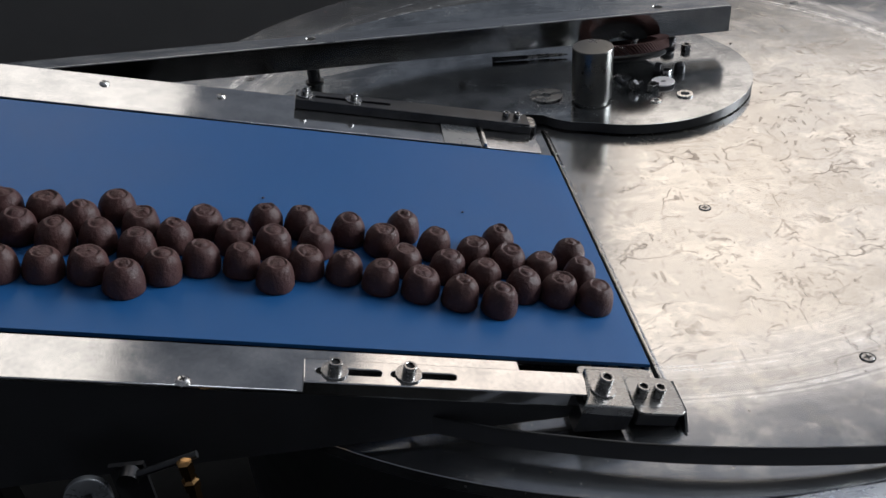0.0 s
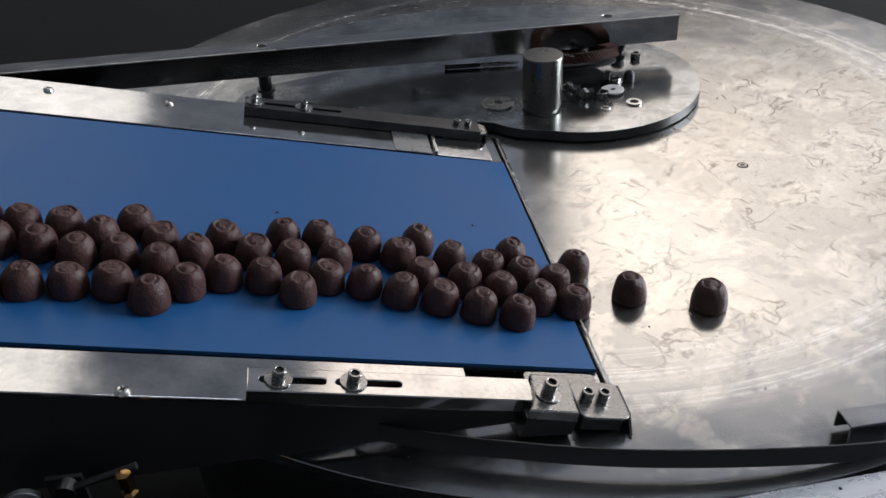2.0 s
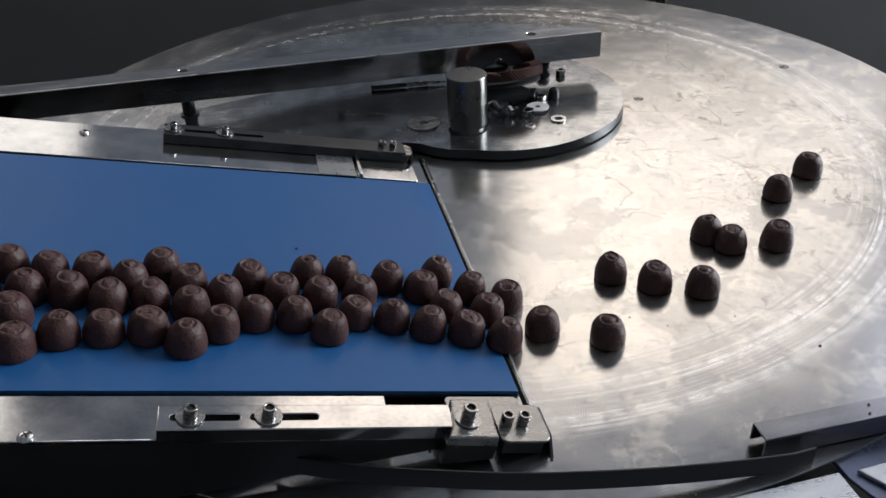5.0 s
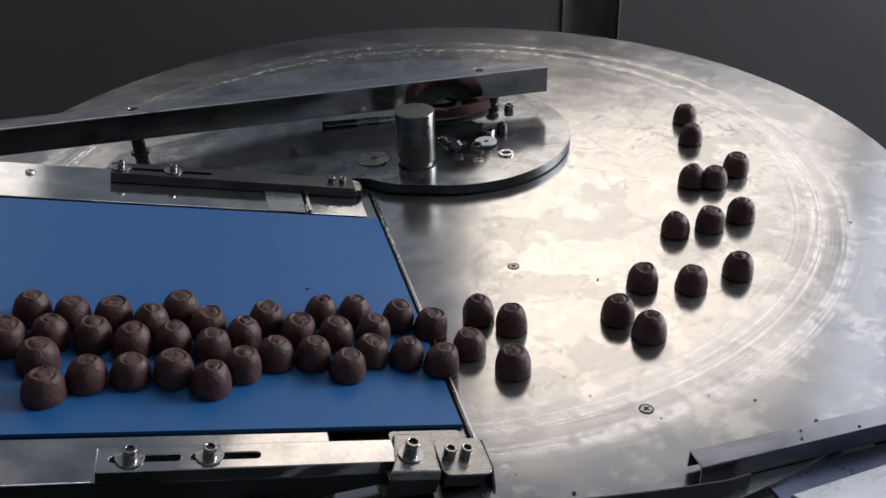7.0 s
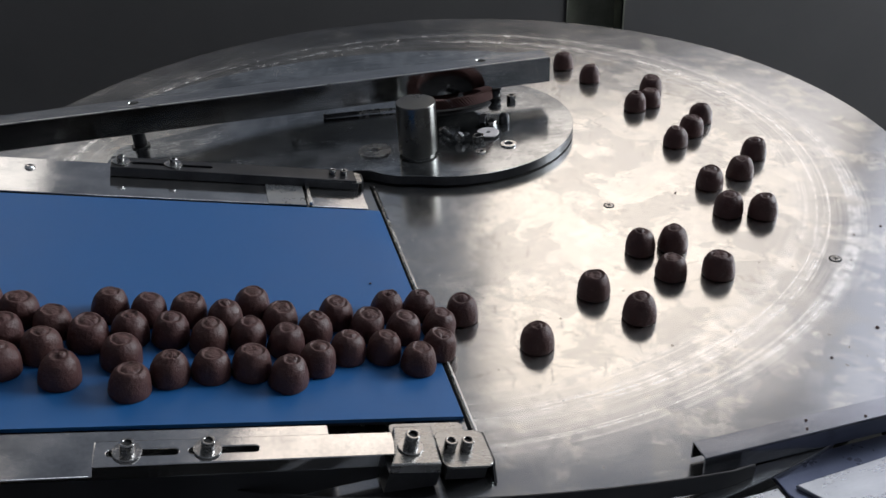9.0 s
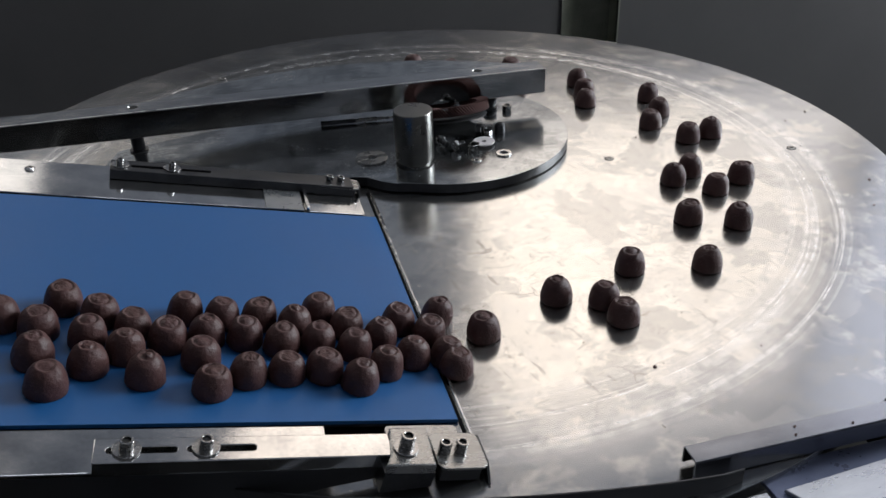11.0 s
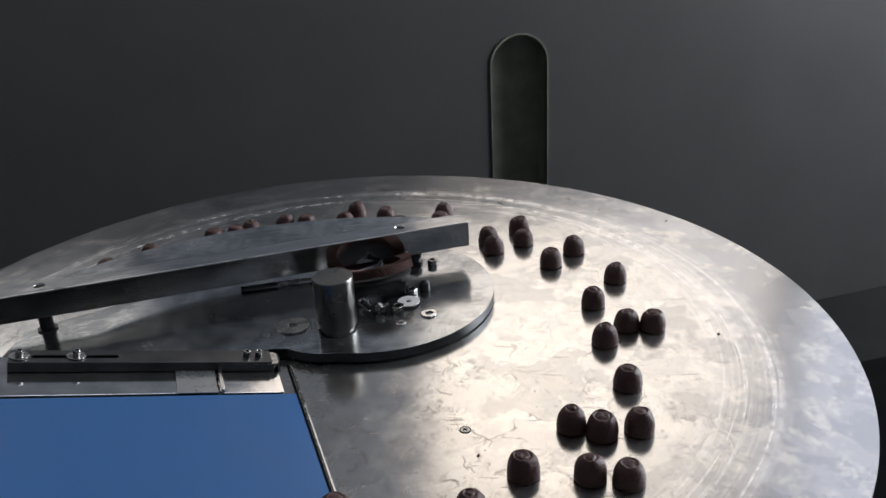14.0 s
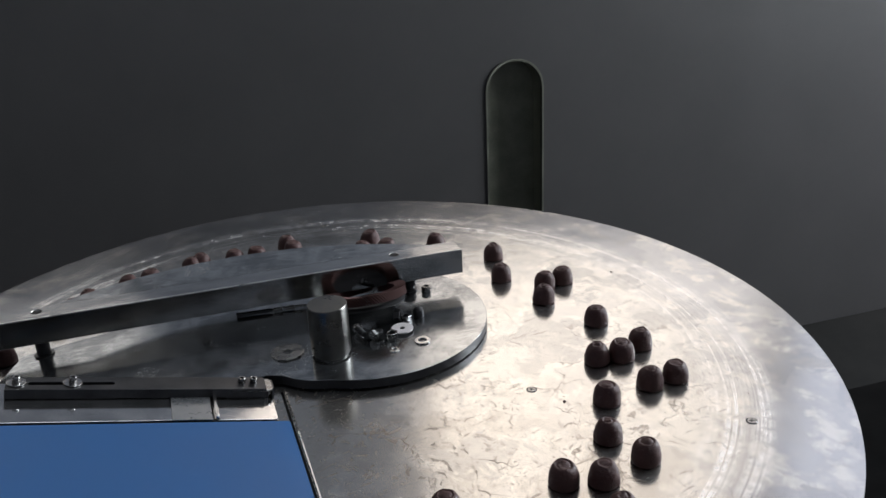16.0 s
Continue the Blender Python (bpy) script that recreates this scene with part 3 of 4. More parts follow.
# ---------------------------------------------------------------- loose things on the plate
def hex_nut(name, x, y, z, r, h, turn, tilt, material, label):
    n = root(name, pose(x, y, z, tilt, 0, turn), label, "nut", "loose nuts on the plate")
    part("body", prism(hexagon(r), [ring_pts(0, 0, r * 0.55, 20)], 0, h, r * 0.06), material, n, smooth=21)
    part("thread", lathe([(r * 0.56, 0.0002), (r * 0.50, h * 0.3), (r * 0.56, h * 0.5), (r * 0.50, h * 0.75), (r * 0.56, h)], 18), M_DARK, n, "dark thread")


def washer(x, y, r, hole, h, material, label):
    return thing("washer", prism(ring_pts(0, 0, r, 40), [ring_pts(0, 0, hole, 28)], 0, h, 0.0003), material, pose(x, y, 0.0121), label, "washer", "loose washers on the plate")


def loose_bolt(x, y, turn, length, r, label):
    b = root("loose_bolt", pose(x, y, 0.0122 + r * 1.75, 0, 90, turn), label, "bolt", "loose bolts on the plate")
    part("head", prism(hexagon(r * 1.9), [], 0, r * 1.3, r * 0.1), M_BOLT, b, smooth=21)
    prof = [(0, r * 1.3)]
    z, k = r * 1.3, 0
    while z < length:
        prof.append((r * (1.0 if k % 2 else 0.86), z))
        z += r * 0.28
        k += 1
    part("thread", lathe(prof + [(0, z)], 16), M_DARK, b, "dark threaded shank")
    return b


def flap_disc():
    """A worn abrasive flap wheel tilted against loose nuts, its rear under the beam."""
    d = root("flap_disc", pose(0.280, 0.530, 0.0248, -15, -2, 0), "worn maroon abrasive flap disc tilted on loose nuts under the beam", "abrasive disc")
    part("backing", lathe([(0.011, 0.0), (0.043, 0.0), (0.044, 0.002), (0.040, 0.004), (0.018, 0.0035), (0.011, 0.002)], 48), M_BLACK, d, "black backing plate")
    flap = mesh("flap", box(0.034, 0.0475, -0.0006, 0.0006, 0.0, 0.0135), M_FLAP, 0)
    for k in range(84):
        part("flap", flap, None, d, "", pose(0, 0, 0.0030, 0, 0, k * 360 / 84) @ pose(0, 0, 0, 38, -6, 0))


def loose_things():
    washer(0.1755, 0.4715, 0.0180, 0.0058, 0.0020, M_STEEL, "large dull steel washer lying flat")
    washer(0.3060, 0.4745, 0.0125, 0.0030, 0.0016, M_WHITE, "pale wide washer lying flat").location.z += 0.0022
    washer(0.3205, 0.4425, 0.0086, 0.0048, 0.0018, M_BRIGHT, "small steel washer lying flat")
    washer(0.2870, 0.4350, 0.0056, 0.0030, 0.0012, M_BRIGHT, "smallest bright washer lying flat")
    hex_nut("hex_nut", 0.2905, 0.4600, 0.0122, 0.0072, 0.0085, 15, 0, M_BOLT, "steel hexagon nut standing on its face")
    hex_nut("hex_nut", 0.3165, 0.4985, 0.0122, 0.0068, 0.0060, 40, 0, M_BOLT, "steel hexagon nut among the washers")
    hex_nut("hex_nut", 0.3600, 0.5630, 0.0122, 0.0062, 0.0072, 5, 0, M_BOLT, "plain steel nut near the plate edge")
    hex_nut("hex_nut", 0.3040, 0.5000, 0.0200, 0.0072, 0.0070, 60, 90, M_DARK, "dark nut standing on edge")
    thing("cap_nut", lathe([(0, 0), (0.0062, 0), (0.0062, 0.005), (0.0056, 0.009), (0.003, 0.0115), (0, 0.012)], 20), M_DARK, pose(0.3330, 0.5020, 0.0122), "dark domed cap nut", "nut", "loose nuts on the plate")
    thing("bushing", lathe([(0, 0), (0.0088, 0), (0.0088, 0.0028), (0.0060, 0.0034), (0.0060, 0.0075), (0.0080, 0.0082), (0.0082, 0.0130), (0.0060, 0.0152), (0, 0.0158)], 28), M_DARK, pose(0.3420, 0.5745, 0.0122), "small dark flanged steel bushing standing upright", "bushing")
    loose_bolt(0.2570, 0.4900, -75, 0.020, 0.0032, "short steel bolt lying on its side")
    loose_bolt(0.2690, 0.4640, 30, 0.014, 0.0034, "stubby steel bolt lying on its side")
    loose_bolt(0.2840, 0.5280, 60, 0.018, 0.0028, "steel bolt lying inside the flap disc").location.z += 0.0165
    p = root("punch_pin", pose(0.130, 0.5800, 0.0152, 0, 90, -3), "slim dark steel punch lying by the beam", "tool")
    part("grip", lathe([(0, 0), (0.0029, 0.0004), (0.0031, 0.003), (0.0026, 0.004), (0.0026, 0.040), (0.0018, 0.043), (0, 0.043)], 18), M_DARK, p)
    part("tip", lathe([(0.0018, 0.043), (0.0024, 0.046), (0.0024, 0.066), (0.0008, 0.090), (0, 0.090)], 18), M_STEEL, p, "tapered steel tip")


# ---------------------------------------------------------------- near side of the turntable
def curved_strip(z0, z1, d0, d1):
    """A strip on edge that follows the turntable's near margin."""
    bm, rows = bmesh.new(), []
    for k in range(41):
        a = radians(-117 + 39.5 * k / 40)
        r = 0.4950 + 0.0200 * min(1.0, max(0.0, (k - 12) / 26)) ** 1.3
        sink = 0.012 * max(0.0, (k - 22) / 18) ** 2
        rows.append([bm.verts.new((AXIS[0] + q * math.cos(a), AXIS[1] + q * math.sin(a), z - sink)) for q, z in ((r + d0, z0), (r + d1, z0), (r + d1, z1), (r + d0, z1))])
    for a, b in zip(rows, rows[1:]):
        for i in range(4):
            bm.faces.new((a[i], a[(i + 1) % 4], b[(i + 1) % 4], b[i]))
    bm.faces.new(rows[0])
    bm.faces.new(rows[-1][::-1])
    return bm


def scraper_strip():
    s = root("scraper_strip", pose(0, 0, 0), "thin dark curved strip along the turntable rim", "strip")
    part("band", curved_strip(0.0075, 0.0220, 0.0, 0.0015), M_BLACK, s)
    a = radians(-116.5)
    at = lambda q, z: (AXIS[0] + q * math.cos(a), AXIS[1] + q * math.sin(a), z)
    part("hanger", rod(at(0.4957, 0.0150), at(0.4957, 0.0385), 0.0022), M_UNLIT, s, "black hanger under the conveyor")
    part("worn_edge", curved_strip(0.0221, 0.0225, 0.0003, 0.0012), M_DARK, s, "worn bare steel top edge")


def channel_guide():
    g = root("channel_guide", pose(0.304, -0.0398, 0, 0, 0, 2.0), "bright folded steel channel guide over the rim", "guide")
    part("top", box(0, 0.62, -0.0080, 0.0075, 0.0155, 0.0168, 0.0004), M_GUIDE, g, "bright brushed top face")
    part("near_flange", box(0, 0.62, -0.0084, -0.0070, 0.0012, 0.0156), M_GUIDE, g, "shaded front flange")
    # rear flange of the same sheet, its shade put in as dark steel
    part("far_flange", box(0, 0.62, 0.0065, 0.0078, 0.0035, 0.0156), M_DARK, g, "shaded rear flange")
    for x, y in ((0.075, -0.004), (0.079, 0.003), (0.118, -0.005)):
        part("crumb", lathe([(0, 0), (0.0010, 0.0002), (0.0008, 0.0008), (0, 0.001)], 7), M_CHOC, g, "dark crumb", pose(x, y, 0.0168))
    part("hanger", box(0.54, 0.58, -0.012, 0.010, -0.10, 0.0012), M_BLACK, g, "black hanger")


def outfeed():
    o = root("outfeed_deck", pose(0.3493, -0.0455, -0.004, 0, 0, 2.6), "violet-blue coated outfeed deck with a pale edge strip", "deck")
    part("deck_sheet", prism([(0.0, 0.0), (0.70, 0.0), (0.70, -0.16), (0.045, -0.16), (0.001, -0.025)], [], -0.003, 0.0, 0.0005), M_FILM, o, "violet-blue film-covered sheet", smooth=21)
    part("edge_strip", prism([(0.0075, -0.0233), (0.34, -0.0040), (0.34, -0.052), (0.033, -0.066)], [], 0.0005, 0.0035, 0.0006), M_ALU, o, "pale brushed steel strip", smooth=21)
    part("skirt", box(0.03, 0.70, -0.155, -0.15, -0.10, -0.0035), M_BLACK, o, "black skirt")
    part("bracket", box(0.05, 0.09, -0.1, -0.06, -0.86, -0.0035), M_BLACK, o, "black leg")
    part("bracket", box(0.60, 0.64, -0.1, -0.06, -0.86, -0.0035), M_BLACK, o, "black leg")


def front_rail():
    """The bright flat rail that runs below the rim towards the outfeed deck."""
    f = root("front_rail", pose(0.05, -0.0838, 0, 0, 0, 3.13), "bright scuffed flat steel rail below the turntable rim", "rail")
    part("flat", box(0.0, 0.296, -0.0330, 0.0, -0.0040, -0.0005, 0.0005), M_ALU, f)
    # dark steel here paints the shade on the rail's front
    part("front_flange", box(0.0, 0.296, -0.0330, -0.0305, -0.030, -0.0040), M_DARK, f, "shaded front flange")
    for x in (0.05, 0.26):
        part("upright", box(x - 0.012, x + 0.012, -0.0300, -0.0140, -0.90, -0.0041), M_BLACK, f, "black upright")
    for x, y in ((0.235, -0.007), (0.212, -0.012), (0.165, -0.020)):
        part("crumb", lathe([(0, 0), (0.0011, 0.0002), (0.0008, 0.0008), (0, 0.001)], 7), M_CHOC, f, "dark crumb", pose(x, y, -0.0005))


def sensor():
    s = root("photo_sensor", pose(0.4740, -0.0343, 0.0172, 0, 0, 2.0), "black sensor block on a bent foot with teal fittings", "sensor")
    part("foot", prism(round_rect(-0.014, 0.020, -0.0085, 0.0085, 0.001, 2), [], 0, 0.0014, 0.0003), M_DARK, s, "bent steel foot")
    part("body", box(0.0020, 0.044, -0.010, 0.012, 0.0016, 0.0150, 0.0012), M_BLACK, s)
    part("screw", PAN, None, s, "bright cross head screw", pose(-0.007, 0.0, 0.0014))
    for x in (0.010, 0.022):
        part("fitting", prism(ring_pts(0, 0, 0.0032, 18), [ring_pts(0, 0, 0.0018, 14)], 0, 0.0006), M_TEAL, s, "teal ring fitting", pose(x, 0.003, 0.0150))


def packet():
    """Printed sweet packets lying on a table beside the turntable."""
    # table top coloured near black for the dark beside the turntable
    thing("side_table", box(0.58, 1.2, -0.30, 0.40, -0.17, -0.15, 0.003), M_UNLIT, pose(0, 0, 0), "low side table beside the turntable, coloured dark as its shade", "table")
    leg = box(-0.02, 0.02, -0.02, 0.02, -0.73, 0.0)
    t = bpy.data.objects["side_table"]
    me = mesh("table_leg", leg, M_BLACK, 0)
    for x, y in ((0.62, -0.26), (1.16, -0.26), (0.62, 0.36), (1.16, 0.36)):
        part("table_leg", me, None, t, "black table leg", pose(x, y, -0.17))
    sweet_packet(pose(0.690 - 0.006, 0.162 - 0.014, -0.150, 0, 0, 28))
    sweet_packet(pose(0.690 + 0.060, 0.162 - 0.030, -0.150, 0, 0, 80))


def sweet_packet(m):
    """A crumpled foil packet with a round window and printed bars."""
    p = root("sweet_packet", m, "crumpled red foil sweet packet with gold window", "packet", "sweet packets on the side table")
    bm = bmesh.new()
    bmesh.ops.create_grid(bm, x_segments=14, y_segments=10, size=0.5)
    for v in bm.verts:
        e = max(0, 1 - (2 * v.co.x) ** 6) * max(0, 1 - (2 * v.co.y) ** 6)
        v.co = (v.co.x * 0.056, v.co.y * 0.046, 0.003 + 0.012 * e + 0.003 * noise.noise(Vector((v.co.x * 5, v.co.y * 5, 2))))
    bmesh.ops.extrude_face_region(bm, geom=bm.faces[:])
    for v in bm.verts[:len(bm.verts) // 2]:
        v.co.z = 0.0
    part("foil", bm, M_RED, p)
    part("window", lathe([(0.0, 0.001), (0.008, 0.0), (0.010, -0.003)], 24), M_GOLD, p, "round gold window", pose(-0.014, -0.006, 0.0165))
    for k in range(4):
        part("print_bar", box(-0.001, 0.001, -0.009 + 0.003 * (k % 2), 0.009, 0, 0.0005), M_WHITE, p, "pale printed bar", pose(0.001 + 0.0045 * k, 0.003, 0.0168))


def cabinet():
    c = root("drive_cabinet", pose(-0.50, 0.12, -0.9), "drive cabinet below the conveyor, coloured black as the shade there", "cabinet")
    # body colour stands in for the shade under the conveyor
    part("body", box(-0.38, 0.44, -0.36, -0.13, 0.03, 0.795, 0.004), M_UNLIT, c)
    part("plinth", box(-0.36, 0.42, -0.34, -0.15, 0.0, 0.03), M_DARK, c, "dark recessed plinth")


def under_conveyor():
    """Air fitting, lever and cam in the dark under the belt, on the cabinet."""
    f = root("brass_fitting", pose(-0.1265, -0.047, 0.0225), "small brass air fitting below the conveyor", "fitting")
    part("body", lathe([(0, 0), (0.0040, 0), (0.0040, 0.009), (0.0052, 0.010), (0.0052, 0.016), (0.0034, 0.0175), (0.0034, 0.022), (0.0046, 0.023), (0.0046, 0.031), (0, 0.032)], 6), M_BRASS, f)
    part("stem", rod((0, 0, -0.1285), (0, 0, 0.0), 0.0024), M_BRASS, f, "thin brass stem")
    l = root("lever_rod", pose(-0.160, -0.046, 0.0450), "dark steel lever rod below the conveyor", "lever")
    part("arm", rod((0.0, 0.0, 0.0), (0.040, 0.004, 0.0085), 0.0022), M_DARK, l)
    part("pivot", lathe([(0, -0.004), (0.006, -0.004), (0.006, 0.004), (0, 0.004)], 20), M_DARK, l, "", pose(0, 0, 0, 90))
    part("bracket", box(-0.012, 0.008, 0.005, 0.008, -0.150, 0.004), M_DARK, l, "dark bracket")
    k = root("steel_cam", pose(-0.186, -0.045, 0.0340, 78, 0, 10), "grey half-round steel cam below the conveyor", "cam")
    part("cam", prism(ring_pts(0, 0, 0.013, 20, 0, math.pi) + [(-0.013, 0), (-0.013, -0.138), (-0.004, -0.138), (-0.004, -0.02), (0.013, -0.02)], [], 0, 0.005, 0.0006), M_PALE, k)
    part("hub", lathe([(0, 0.005), (0.003, 0.005), (0.003, 0.008), (0, 0.008)], 18), M_DARK, k, "dark hub")


# ---------------------------------------------------------------- chocolates
def chocolate_mesh(seed):
    """A hand-dipped chocolate: sides drawn in upwards, a rolled rim round the top, and inside it a low
    dome, a dish or a curled fold."""
    rng = random.Random(seed)
    n, bm = 48, bmesh.new()
    r0, h = 0.0137 * rng.uniform(0.96, 1.03), 0.0226 * rng.uniform(0.95, 1.05)
    rim = (0.55, 0.49, 0.59, 0.44)[seed % 4]
    depth = (0.030, 0.018, 0.036, 0.014)[seed % 4]
    dome = (0.075, 0.05, 0.062, 0.085, 0.04)[seed % 5]
    fold = (0.0, 0.035, 0.02, 0.045)[(seed // 2) % 4]
    outer = [(0.86, 0.0), (0.955, 0.018), (0.995, 0.06), (1.0, 0.13), (0.991, 0.25), (0.967, 0.37), (0.933, 0.48), (0.887, 0.583), (0.828, 0.675), (0.762, 0.752), (0.688, 0.815)]
    edge = 0.815 + (0.688 - rim) * 0.48
    inner = [(rim + 0.05, edge - 0.022), (rim, edge), (rim - 0.05, edge + 0.004), (rim - 0.09, edge - depth * 0.5), (rim - 0.13, edge - depth), (rim - 0.18, edge - depth + dome * 0.15),
             (rim - 0.24, edge - depth + dome * 0.5), (rim * 0.4, edge - depth + dome * 0.8), (rim * 0.22, edge - depth + dome), (rim * 0.10, edge - depth + dome * 1.05)]
    prof = [(0.0, 0.0)] + outer + inner + [(0.0, edge - depth + dome * 1.07)]
    rings = []
    ph, off = rng.uniform(0, 6.3), Vector((rng.uniform(0, 50), rng.uniform(0, 50), 0))
    tilt, lean, slip = rng.uniform(0.01, 0.07), rng.uniform(0, 6.3), rng.uniform(0.03, 0.16)
    for r, z in prof:
        if r == 0:
            out = slip * r0 if z > 0.5 else 0.0
            rings.append([bm.verts.new((out * math.cos(lean), out * math.sin(lean), z * h))])
            continue
        ring = []
        for k in range(n):
            a = 2 * math.pi * k / n
            d = Vector((math.cos(a), math.sin(a), z * 1.6))
            q = 1 + 0.045 * noise.noise(d * 1.3 + off) + (0.022 * noise.noise(d * 3.6 + off) if z > 0.05 else 0)
            lift, mx, my = 0.0, 0.0, 0.0
            if z > 0.6:
                top = min(1.0, (z - 0.6) / 0.25)
                here = Vector((d.x * r * 2.2, d.y * r * 2.2, 0)) + off
                lift = top * (tilt * r * math.cos(a - lean) + 0.035 * noise.noise(here))
                inside = max(0.0, 1 - r / (rim + 0.10))
                mx, my = slip * inside * math.cos(lean), slip * inside * math.sin(lean)
                lift += depth * 1.6 * max(0.0, noise.noise(Vector((d.x, d.y, 9)) * 1.1 + off) + 0.15) * math.exp(-((r - rim + 0.13) / 0.09) ** 2)
                if r < rim:
                    lift -= fold * 0.5 * max(0.0, 1 - abs(noise.noise(here * 1.7)) / 0.30)
                # one curled fold where the dipping thread came off
                way = (a + ph) % 6.283
                lift += fold * math.exp(-((r - 0.14 - 0.075 * way) / 0.075) ** 2) * (1 if way < 4.8 else 0)
            ring.append(bm.verts.new((r0 * (r * q * d.x + mx), r0 * (r * q * d.y + my), (z + lift) * h)))
        rings.append(ring)
    for a, b in zip(rings, rings[1:]):
        for k in range(n):
            f = list(dict.fromkeys([a[k % len(a)], a[(k + 1) % len(a)], b[(k + 1) % len(b)], b[k % len(b)]]))
            bm.faces.new(f)
    return mesh("chocolate", bm, M_CHOC, 180)


SWEETS = [chocolate_mesh(k) for k in range(12)]
BELT_SPEED, NOSE = 0.0266, 0.176
CT, ST = math.cos(radians(SLOPE)), math.sin(radians(SLOPE))
counter = [0]


def on_belt(b, v, t, turn):
    """Pose at t of what rides the belt, from where it lay along the slope at 0 s."""
    u = min(b + BELT_SPEED * t, NOSE + 0.010)
    return pose(u * CT, v, max(0.0425 - u * ST + 0.0004, 0.0003), 0, SLOPE, 0) @ pose(0, 0, 0, 0, 0, turn)


def on_disc(r, start, t, turn):
    """Pose at t of what the turntable carries, from when it crossed the belt's nose; behind the beam it is
    led outwards."""
    th = entry(r) + RATE * (t - start)
    spin = turn + math.degrees(th - entry(r))
    if th > 1.6:
        th = 1.6 + 0.96 * (th - 1.6)
    led = float(np.interp(th, (1.15, 1.26, 1.37, 1.5, 1.7, 1.9, 2.1, 2.26, 2.45), (0.27, 0.302, 0.316, 0.328, 0.336, 0.346, 0.360, 0.372, 0.380)))
    # what is pushed furthest lags behind
    th -= min(0.1, max(0.0, (0.305 - r) * 4)) * min(1.0, max(0.0, (led - r) / 0.012))
    q = r if r > led + 0.012 else (led if r < led - 0.012 else led + (r - led + 0.012) ** 2 / 0.048)
    return pose(AXIS[0] - 0.0018 + q * math.cos(th), AXIS[1] - 0.0070 + q * math.sin(th), 0.0003, 0, 0, spin)


def entry(r):
    """The angle round the axis at which the track of that radius crosses the nose."""
    return -math.acos((0.178 - AXIS[0]) / r)


def ride(ob, b, v, r, start, turn):
    """Key a thing that rides down the belt, is drawn over the nose and then goes round on the turntable."""
    leave, join = start - 0.08, start + 0.24
    first, last = on_belt(b, v, leave, turn), on_disc(r, start, join, turn)
    p0, p1, span = first.to_translation(), last.to_translation(), join - leave
    v0 = Vector((BELT_SPEED * CT, 0.0, -BELT_SPEED * ST)) * span
    v1 = Vector((AXIS[1] - p1.y, p1.x - AXIS[0], 0.0)) * RATE * span

    def place(t):
        if t <= leave:
            return on_belt(b, v, t, turn)
        if t >= join:
            return on_disc(r, start, t, turn)
        f = (t - leave) / span
        p = p0 * (2 * f**3 - 3 * f**2 + 1) + v0 * (f**3 - 2 * f**2 + f) + p1 * (3 * f**2 - 2 * f**3) + v1 * (f**3 - f**2)
        q = first.to_quaternion().slerp(last.to_quaternion(), f)
        return Matrix.Translation((p.x, p.y, max(p.z, 0.0003))) @ q.to_matrix().to_4x4()

    times = [0.5 * k for k in range(33)]
    times += [t for t in (leave, leave + span / 2, join) if 0.05 < t < 15.95 and all(abs(t - q) > 0.06 for q in times)]
    walk(ob, [(t, place(t)) for t in sorted(times)])


def carry(b, v, r, start):
    k = counter[0]
    counter[0] += 1
    ob = new("chocolate", SWEETS[k % len(SWEETS)])
    tagged(ob, "dark brown dipped chocolate with a swirled top", "chocolate", "chocolates on the line")
    ride(ob, b, v, r, start, (k * 137.5) % 360 - 180)


def crumb(b, v, r, start, size):
    ob = new("crumb", mesh("crumb", lathe([(0, 0), (size, 0.0002), (size * 0.8, size * 0.7), (0, size)], 7), M_CHOC))
    tagged(ob, "tiny dark chocolate crumb", "crumb", "crumbs on the line")
    ride(ob, b, v, r, start, 20)


def plate_crumb(k, r, degrees):
    """A crumb that lies on the turntable and goes round with it."""
    size = 0.0008 + 0.0004 * (k % 3)
    ob = new("crumb", mesh("crumb", lathe([(0, 0), (size, 0.0002), (size * 0.8, size * 0.6), (0, size * 0.8)], 7), M_CHOC))
    tagged(ob, "tiny dark chocolate crumb on the turntable", "crumb", "crumbs on the line")
    rows = []
    for j in range(33):
        th = radians(degrees) + RATE * 0.5 * j
        rows.append((0.5 * j, pose(AXIS[0] + r * math.cos(th), AXIS[1] + r * math.sin(th), 0.0, 0, 0, math.degrees(th) + 50 * k)))
    walk(ob, rows)


hall()
back_panel()
disc = turntable()
stand()
shaft()
teardrop_plate()
beam()
conveyor()
near_fixings()
far_fixings()
flap_disc()
loose_things()
scraper_strip()
channel_guide()
outfeed()
front_rail()
sensor()
packet()
cabinet()
under_conveyor()


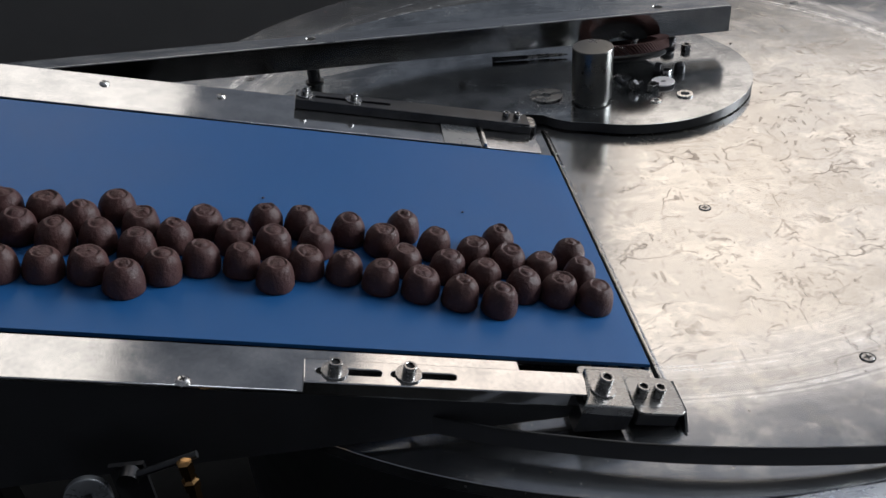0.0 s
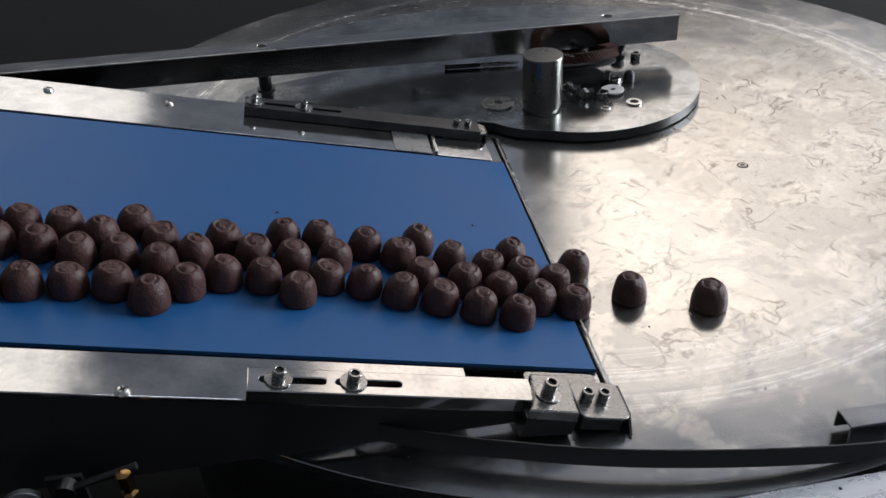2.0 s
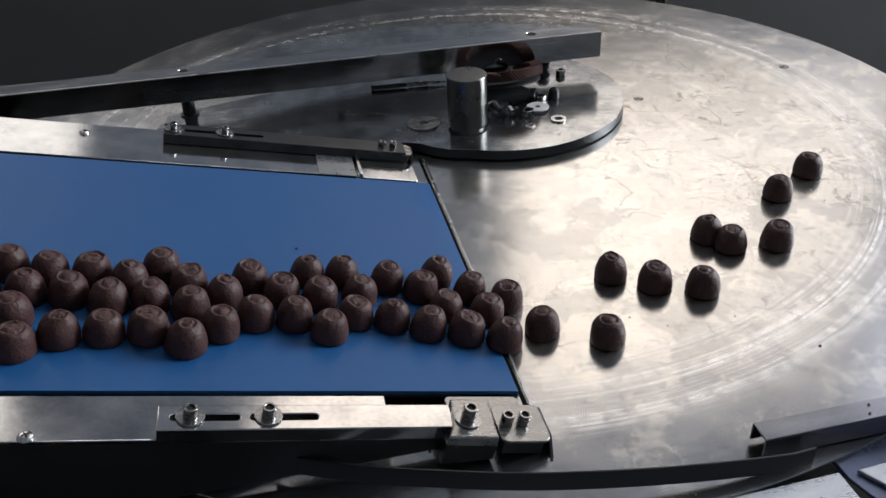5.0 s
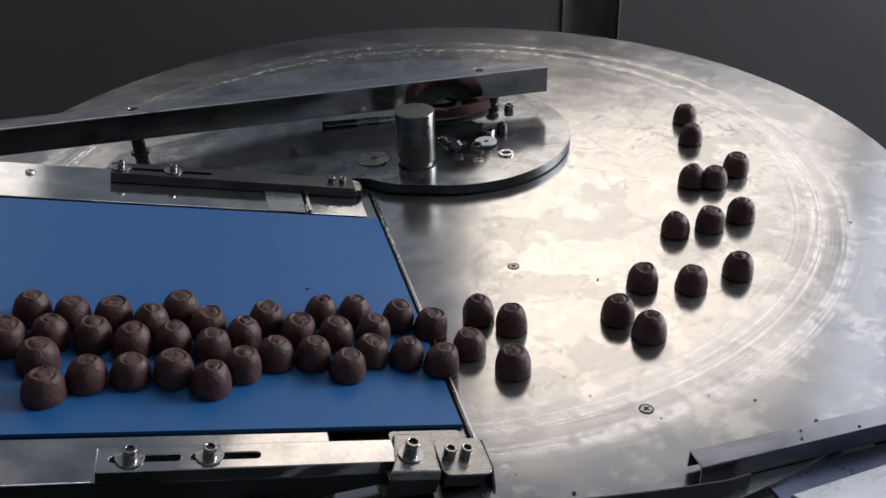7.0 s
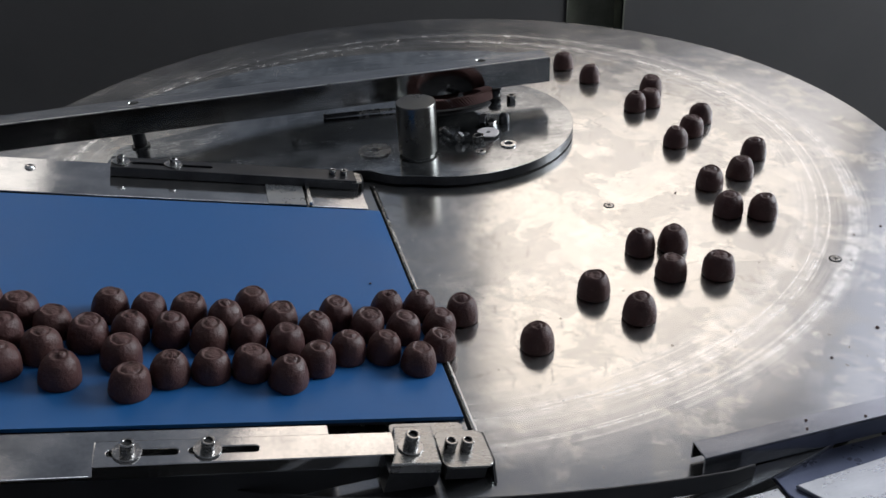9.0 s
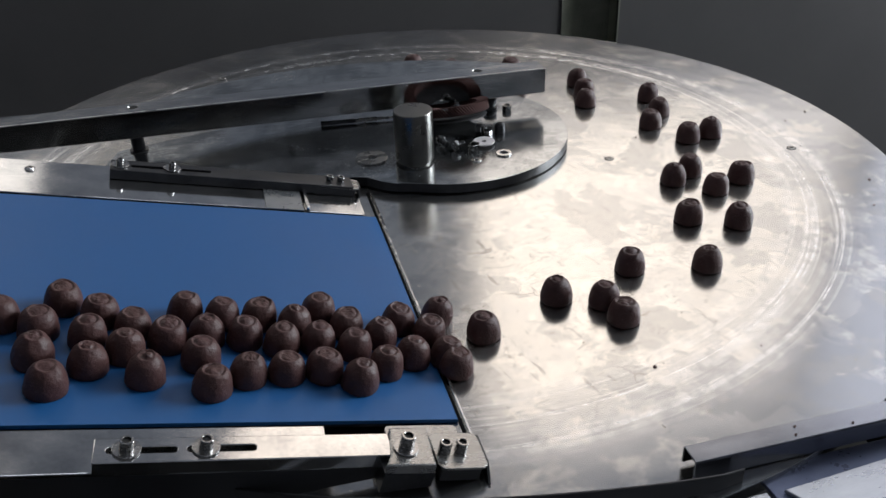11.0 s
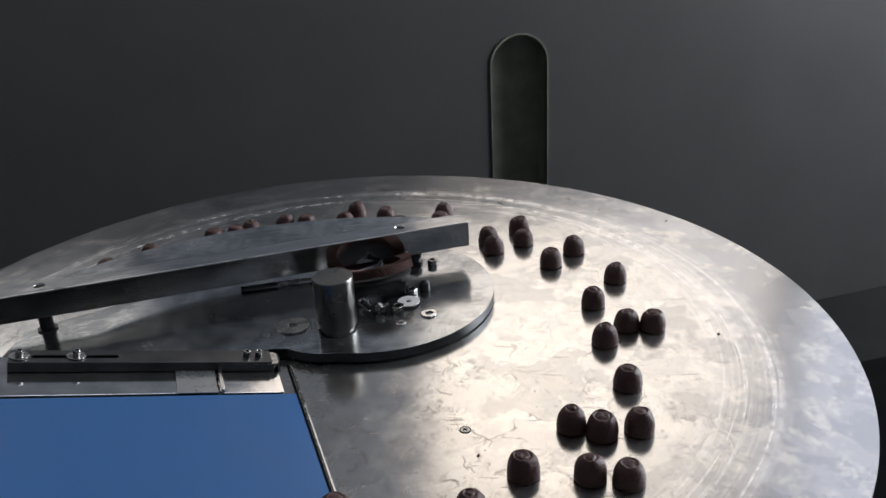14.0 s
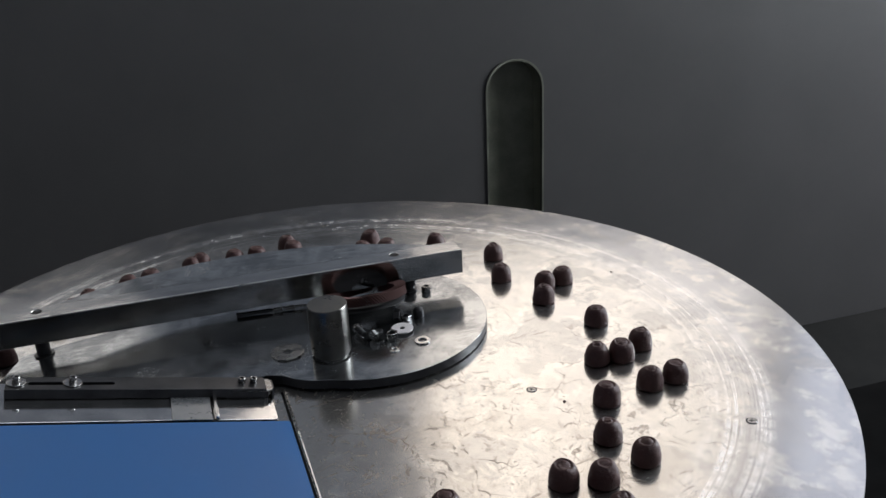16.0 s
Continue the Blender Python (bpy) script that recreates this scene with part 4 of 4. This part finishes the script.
def motions():
    walk(disc, [(0.5 * k, pose(*AXIS, 0, 0, 0, math.degrees(RATE * 0.5 * k))) for k in range(33)])
    carry(0.1472, 0.1073, 0.3423, 1.08)
    carry(0.1408, 0.1359, 0.3181, 1.58)
    carry(0.1199, 0.1128, 0.3410, 2.41)
    carry(0.1378, 0.1621, 0.2900, 2.63)
    carry(0.1112, 0.1407, 0.3132, 2.66)
    carry(0.0930, 0.1145, 0.3374, 3.37)
    carry(0.0859, 0.1446, 0.3120, 3.61)
    carry(0.0813, 0.1717, 0.2843, 3.82)
    carry(0.0721, 0.0933, 0.3570, 4.34)
    carry(0.0637, 0.1229, 0.3344, 4.72)
    carry(0.0589, 0.1518, 0.3025, 4.94)
    carry(0.0439, 0.0984, 0.3540, 5.49)
    carry(0.0369, 0.1296, 0.3228, 5.50)
    carry(0.0293, 0.1577, 0.2957, 6.34)
    carry(0.0156, 0.1045, 0.3467, 6.57)
    carry(0.0057, 0.1784, 0.2736, 6.55)
    carry(0.0047, 0.1332, 0.3172, 6.80)
    carry(-0.0133, 0.1085, 0.3400, 7.48)
    carry(-0.0113, 0.1568, 0.2935, 7.50)
    carry(-0.0395, 0.1170, 0.3338, 8.34)
    carry(-0.0372, 0.1659, 0.2831, 8.76)
    carry(-0.0608, 0.1456, 0.3045, 9.41)
    carry(-0.0670, 0.1188, 0.3313, 9.48)
    carry(-0.0722, 0.1706, 0.2771, 9.70)
    carry(-0.0917, 0.1393, 0.3039, 10.60)
    carry(-0.1114, 0.1133, 0.3323, 11.29)
    carry(-0.1201, 0.1411, 0.3072, 11.48)
    carry(-0.0997, 0.1686, 0.2803, 11.50)
    carry(-0.0872, 0.1002, 0.3567, 11.95)
    carry(-0.1389, 0.1120, 0.3305, 12.07)
    carry(-0.1428, 0.1566, 0.2902, 12.38)
    carry(-0.1608, 0.1358, 0.3054, 13.06)
    carry(-0.1627, 0.0982, 0.3460, 13.27)
    carry(-0.1835, 0.1202, 0.3282, 13.69)
    carry(-0.1861, 0.1478, 0.3025, 13.88)
    carry(-0.1843, 0.0813, 0.3637, 14.00)
    carry(-0.2064, 0.1664, 0.2649, 14.82)
    carry(-0.2105, 0.1255, 0.3211, 14.95)
    carry(-0.2091, 0.0931, 0.3549, 14.96)
    carry(-0.2266, 0.1478, 0.2985, 15.54)
    carry(-0.2365, 0.0900, 0.3571, 15.96)
    carry(-0.2378, 0.1223, 0.3246, 15.99)
    carry(-0.2530, 0.1555, 0.2923, 16.55)
    carry(-0.2636, 0.0857, 0.3606, 16.79)
    carry(-0.2644, 0.1293, 0.3179, 16.97)
    carry(-0.2805, 0.1550, 0.2938, 17.58)
    carry(-0.2877, 0.0723, 0.3738, 17.82)
    carry(-0.2919, 0.1300, 0.3175, 17.99)
    carry(-0.2954, 0.1027, 0.3420, 18.13)
    carry(-0.3077, 0.1593, 0.2882, 18.58)
    carry(-0.3187, 0.1238, 0.3232, 19.01)
    carry(-0.3314, 0.0831, 0.3635, 19.49)
    carry(-0.3431, 0.1365, 0.3122, 19.96)
    carry(-0.3461, 0.1092, 0.3368, 20.09)
    carry(-0.3666, 0.1508, 0.2983, 20.81)
    carry(-0.3685, 0.0933, 0.3524, 20.84)
    carry(-0.3721, 0.1238, 0.3218, 21.01)
    carry(-0.3912, 0.0711, 0.3755, 21.74)
    carry(-0.3933, 0.1665, 0.2810, 21.82)
    carry(-0.4033, 0.1010, 0.3458, 22.20)
    carry(-0.4051, 0.1321, 0.3143, 22.33)
    carry(-0.4307, 0.1421, 0.3057, 23.16)
    for k, (r, degrees) in enumerate(((0.438, 162), (0.460, 165), (0.499, 167), (0.440, 156), (0.472, 138), (0.482, 145), (0.427, 45), (0.503, 127), (0.397, 89), (0.428, 101), (0.501, 127), (0.253, 36), (0.362, 234), (0.441, 204))):
        plate_crumb(k, r, degrees)
    crumb(-0.105, 0.215, 0.238, 10.9, 0.0012)
    crumb(0.060, 0.225, 0.230, 4.7, 0.0011)


motions()
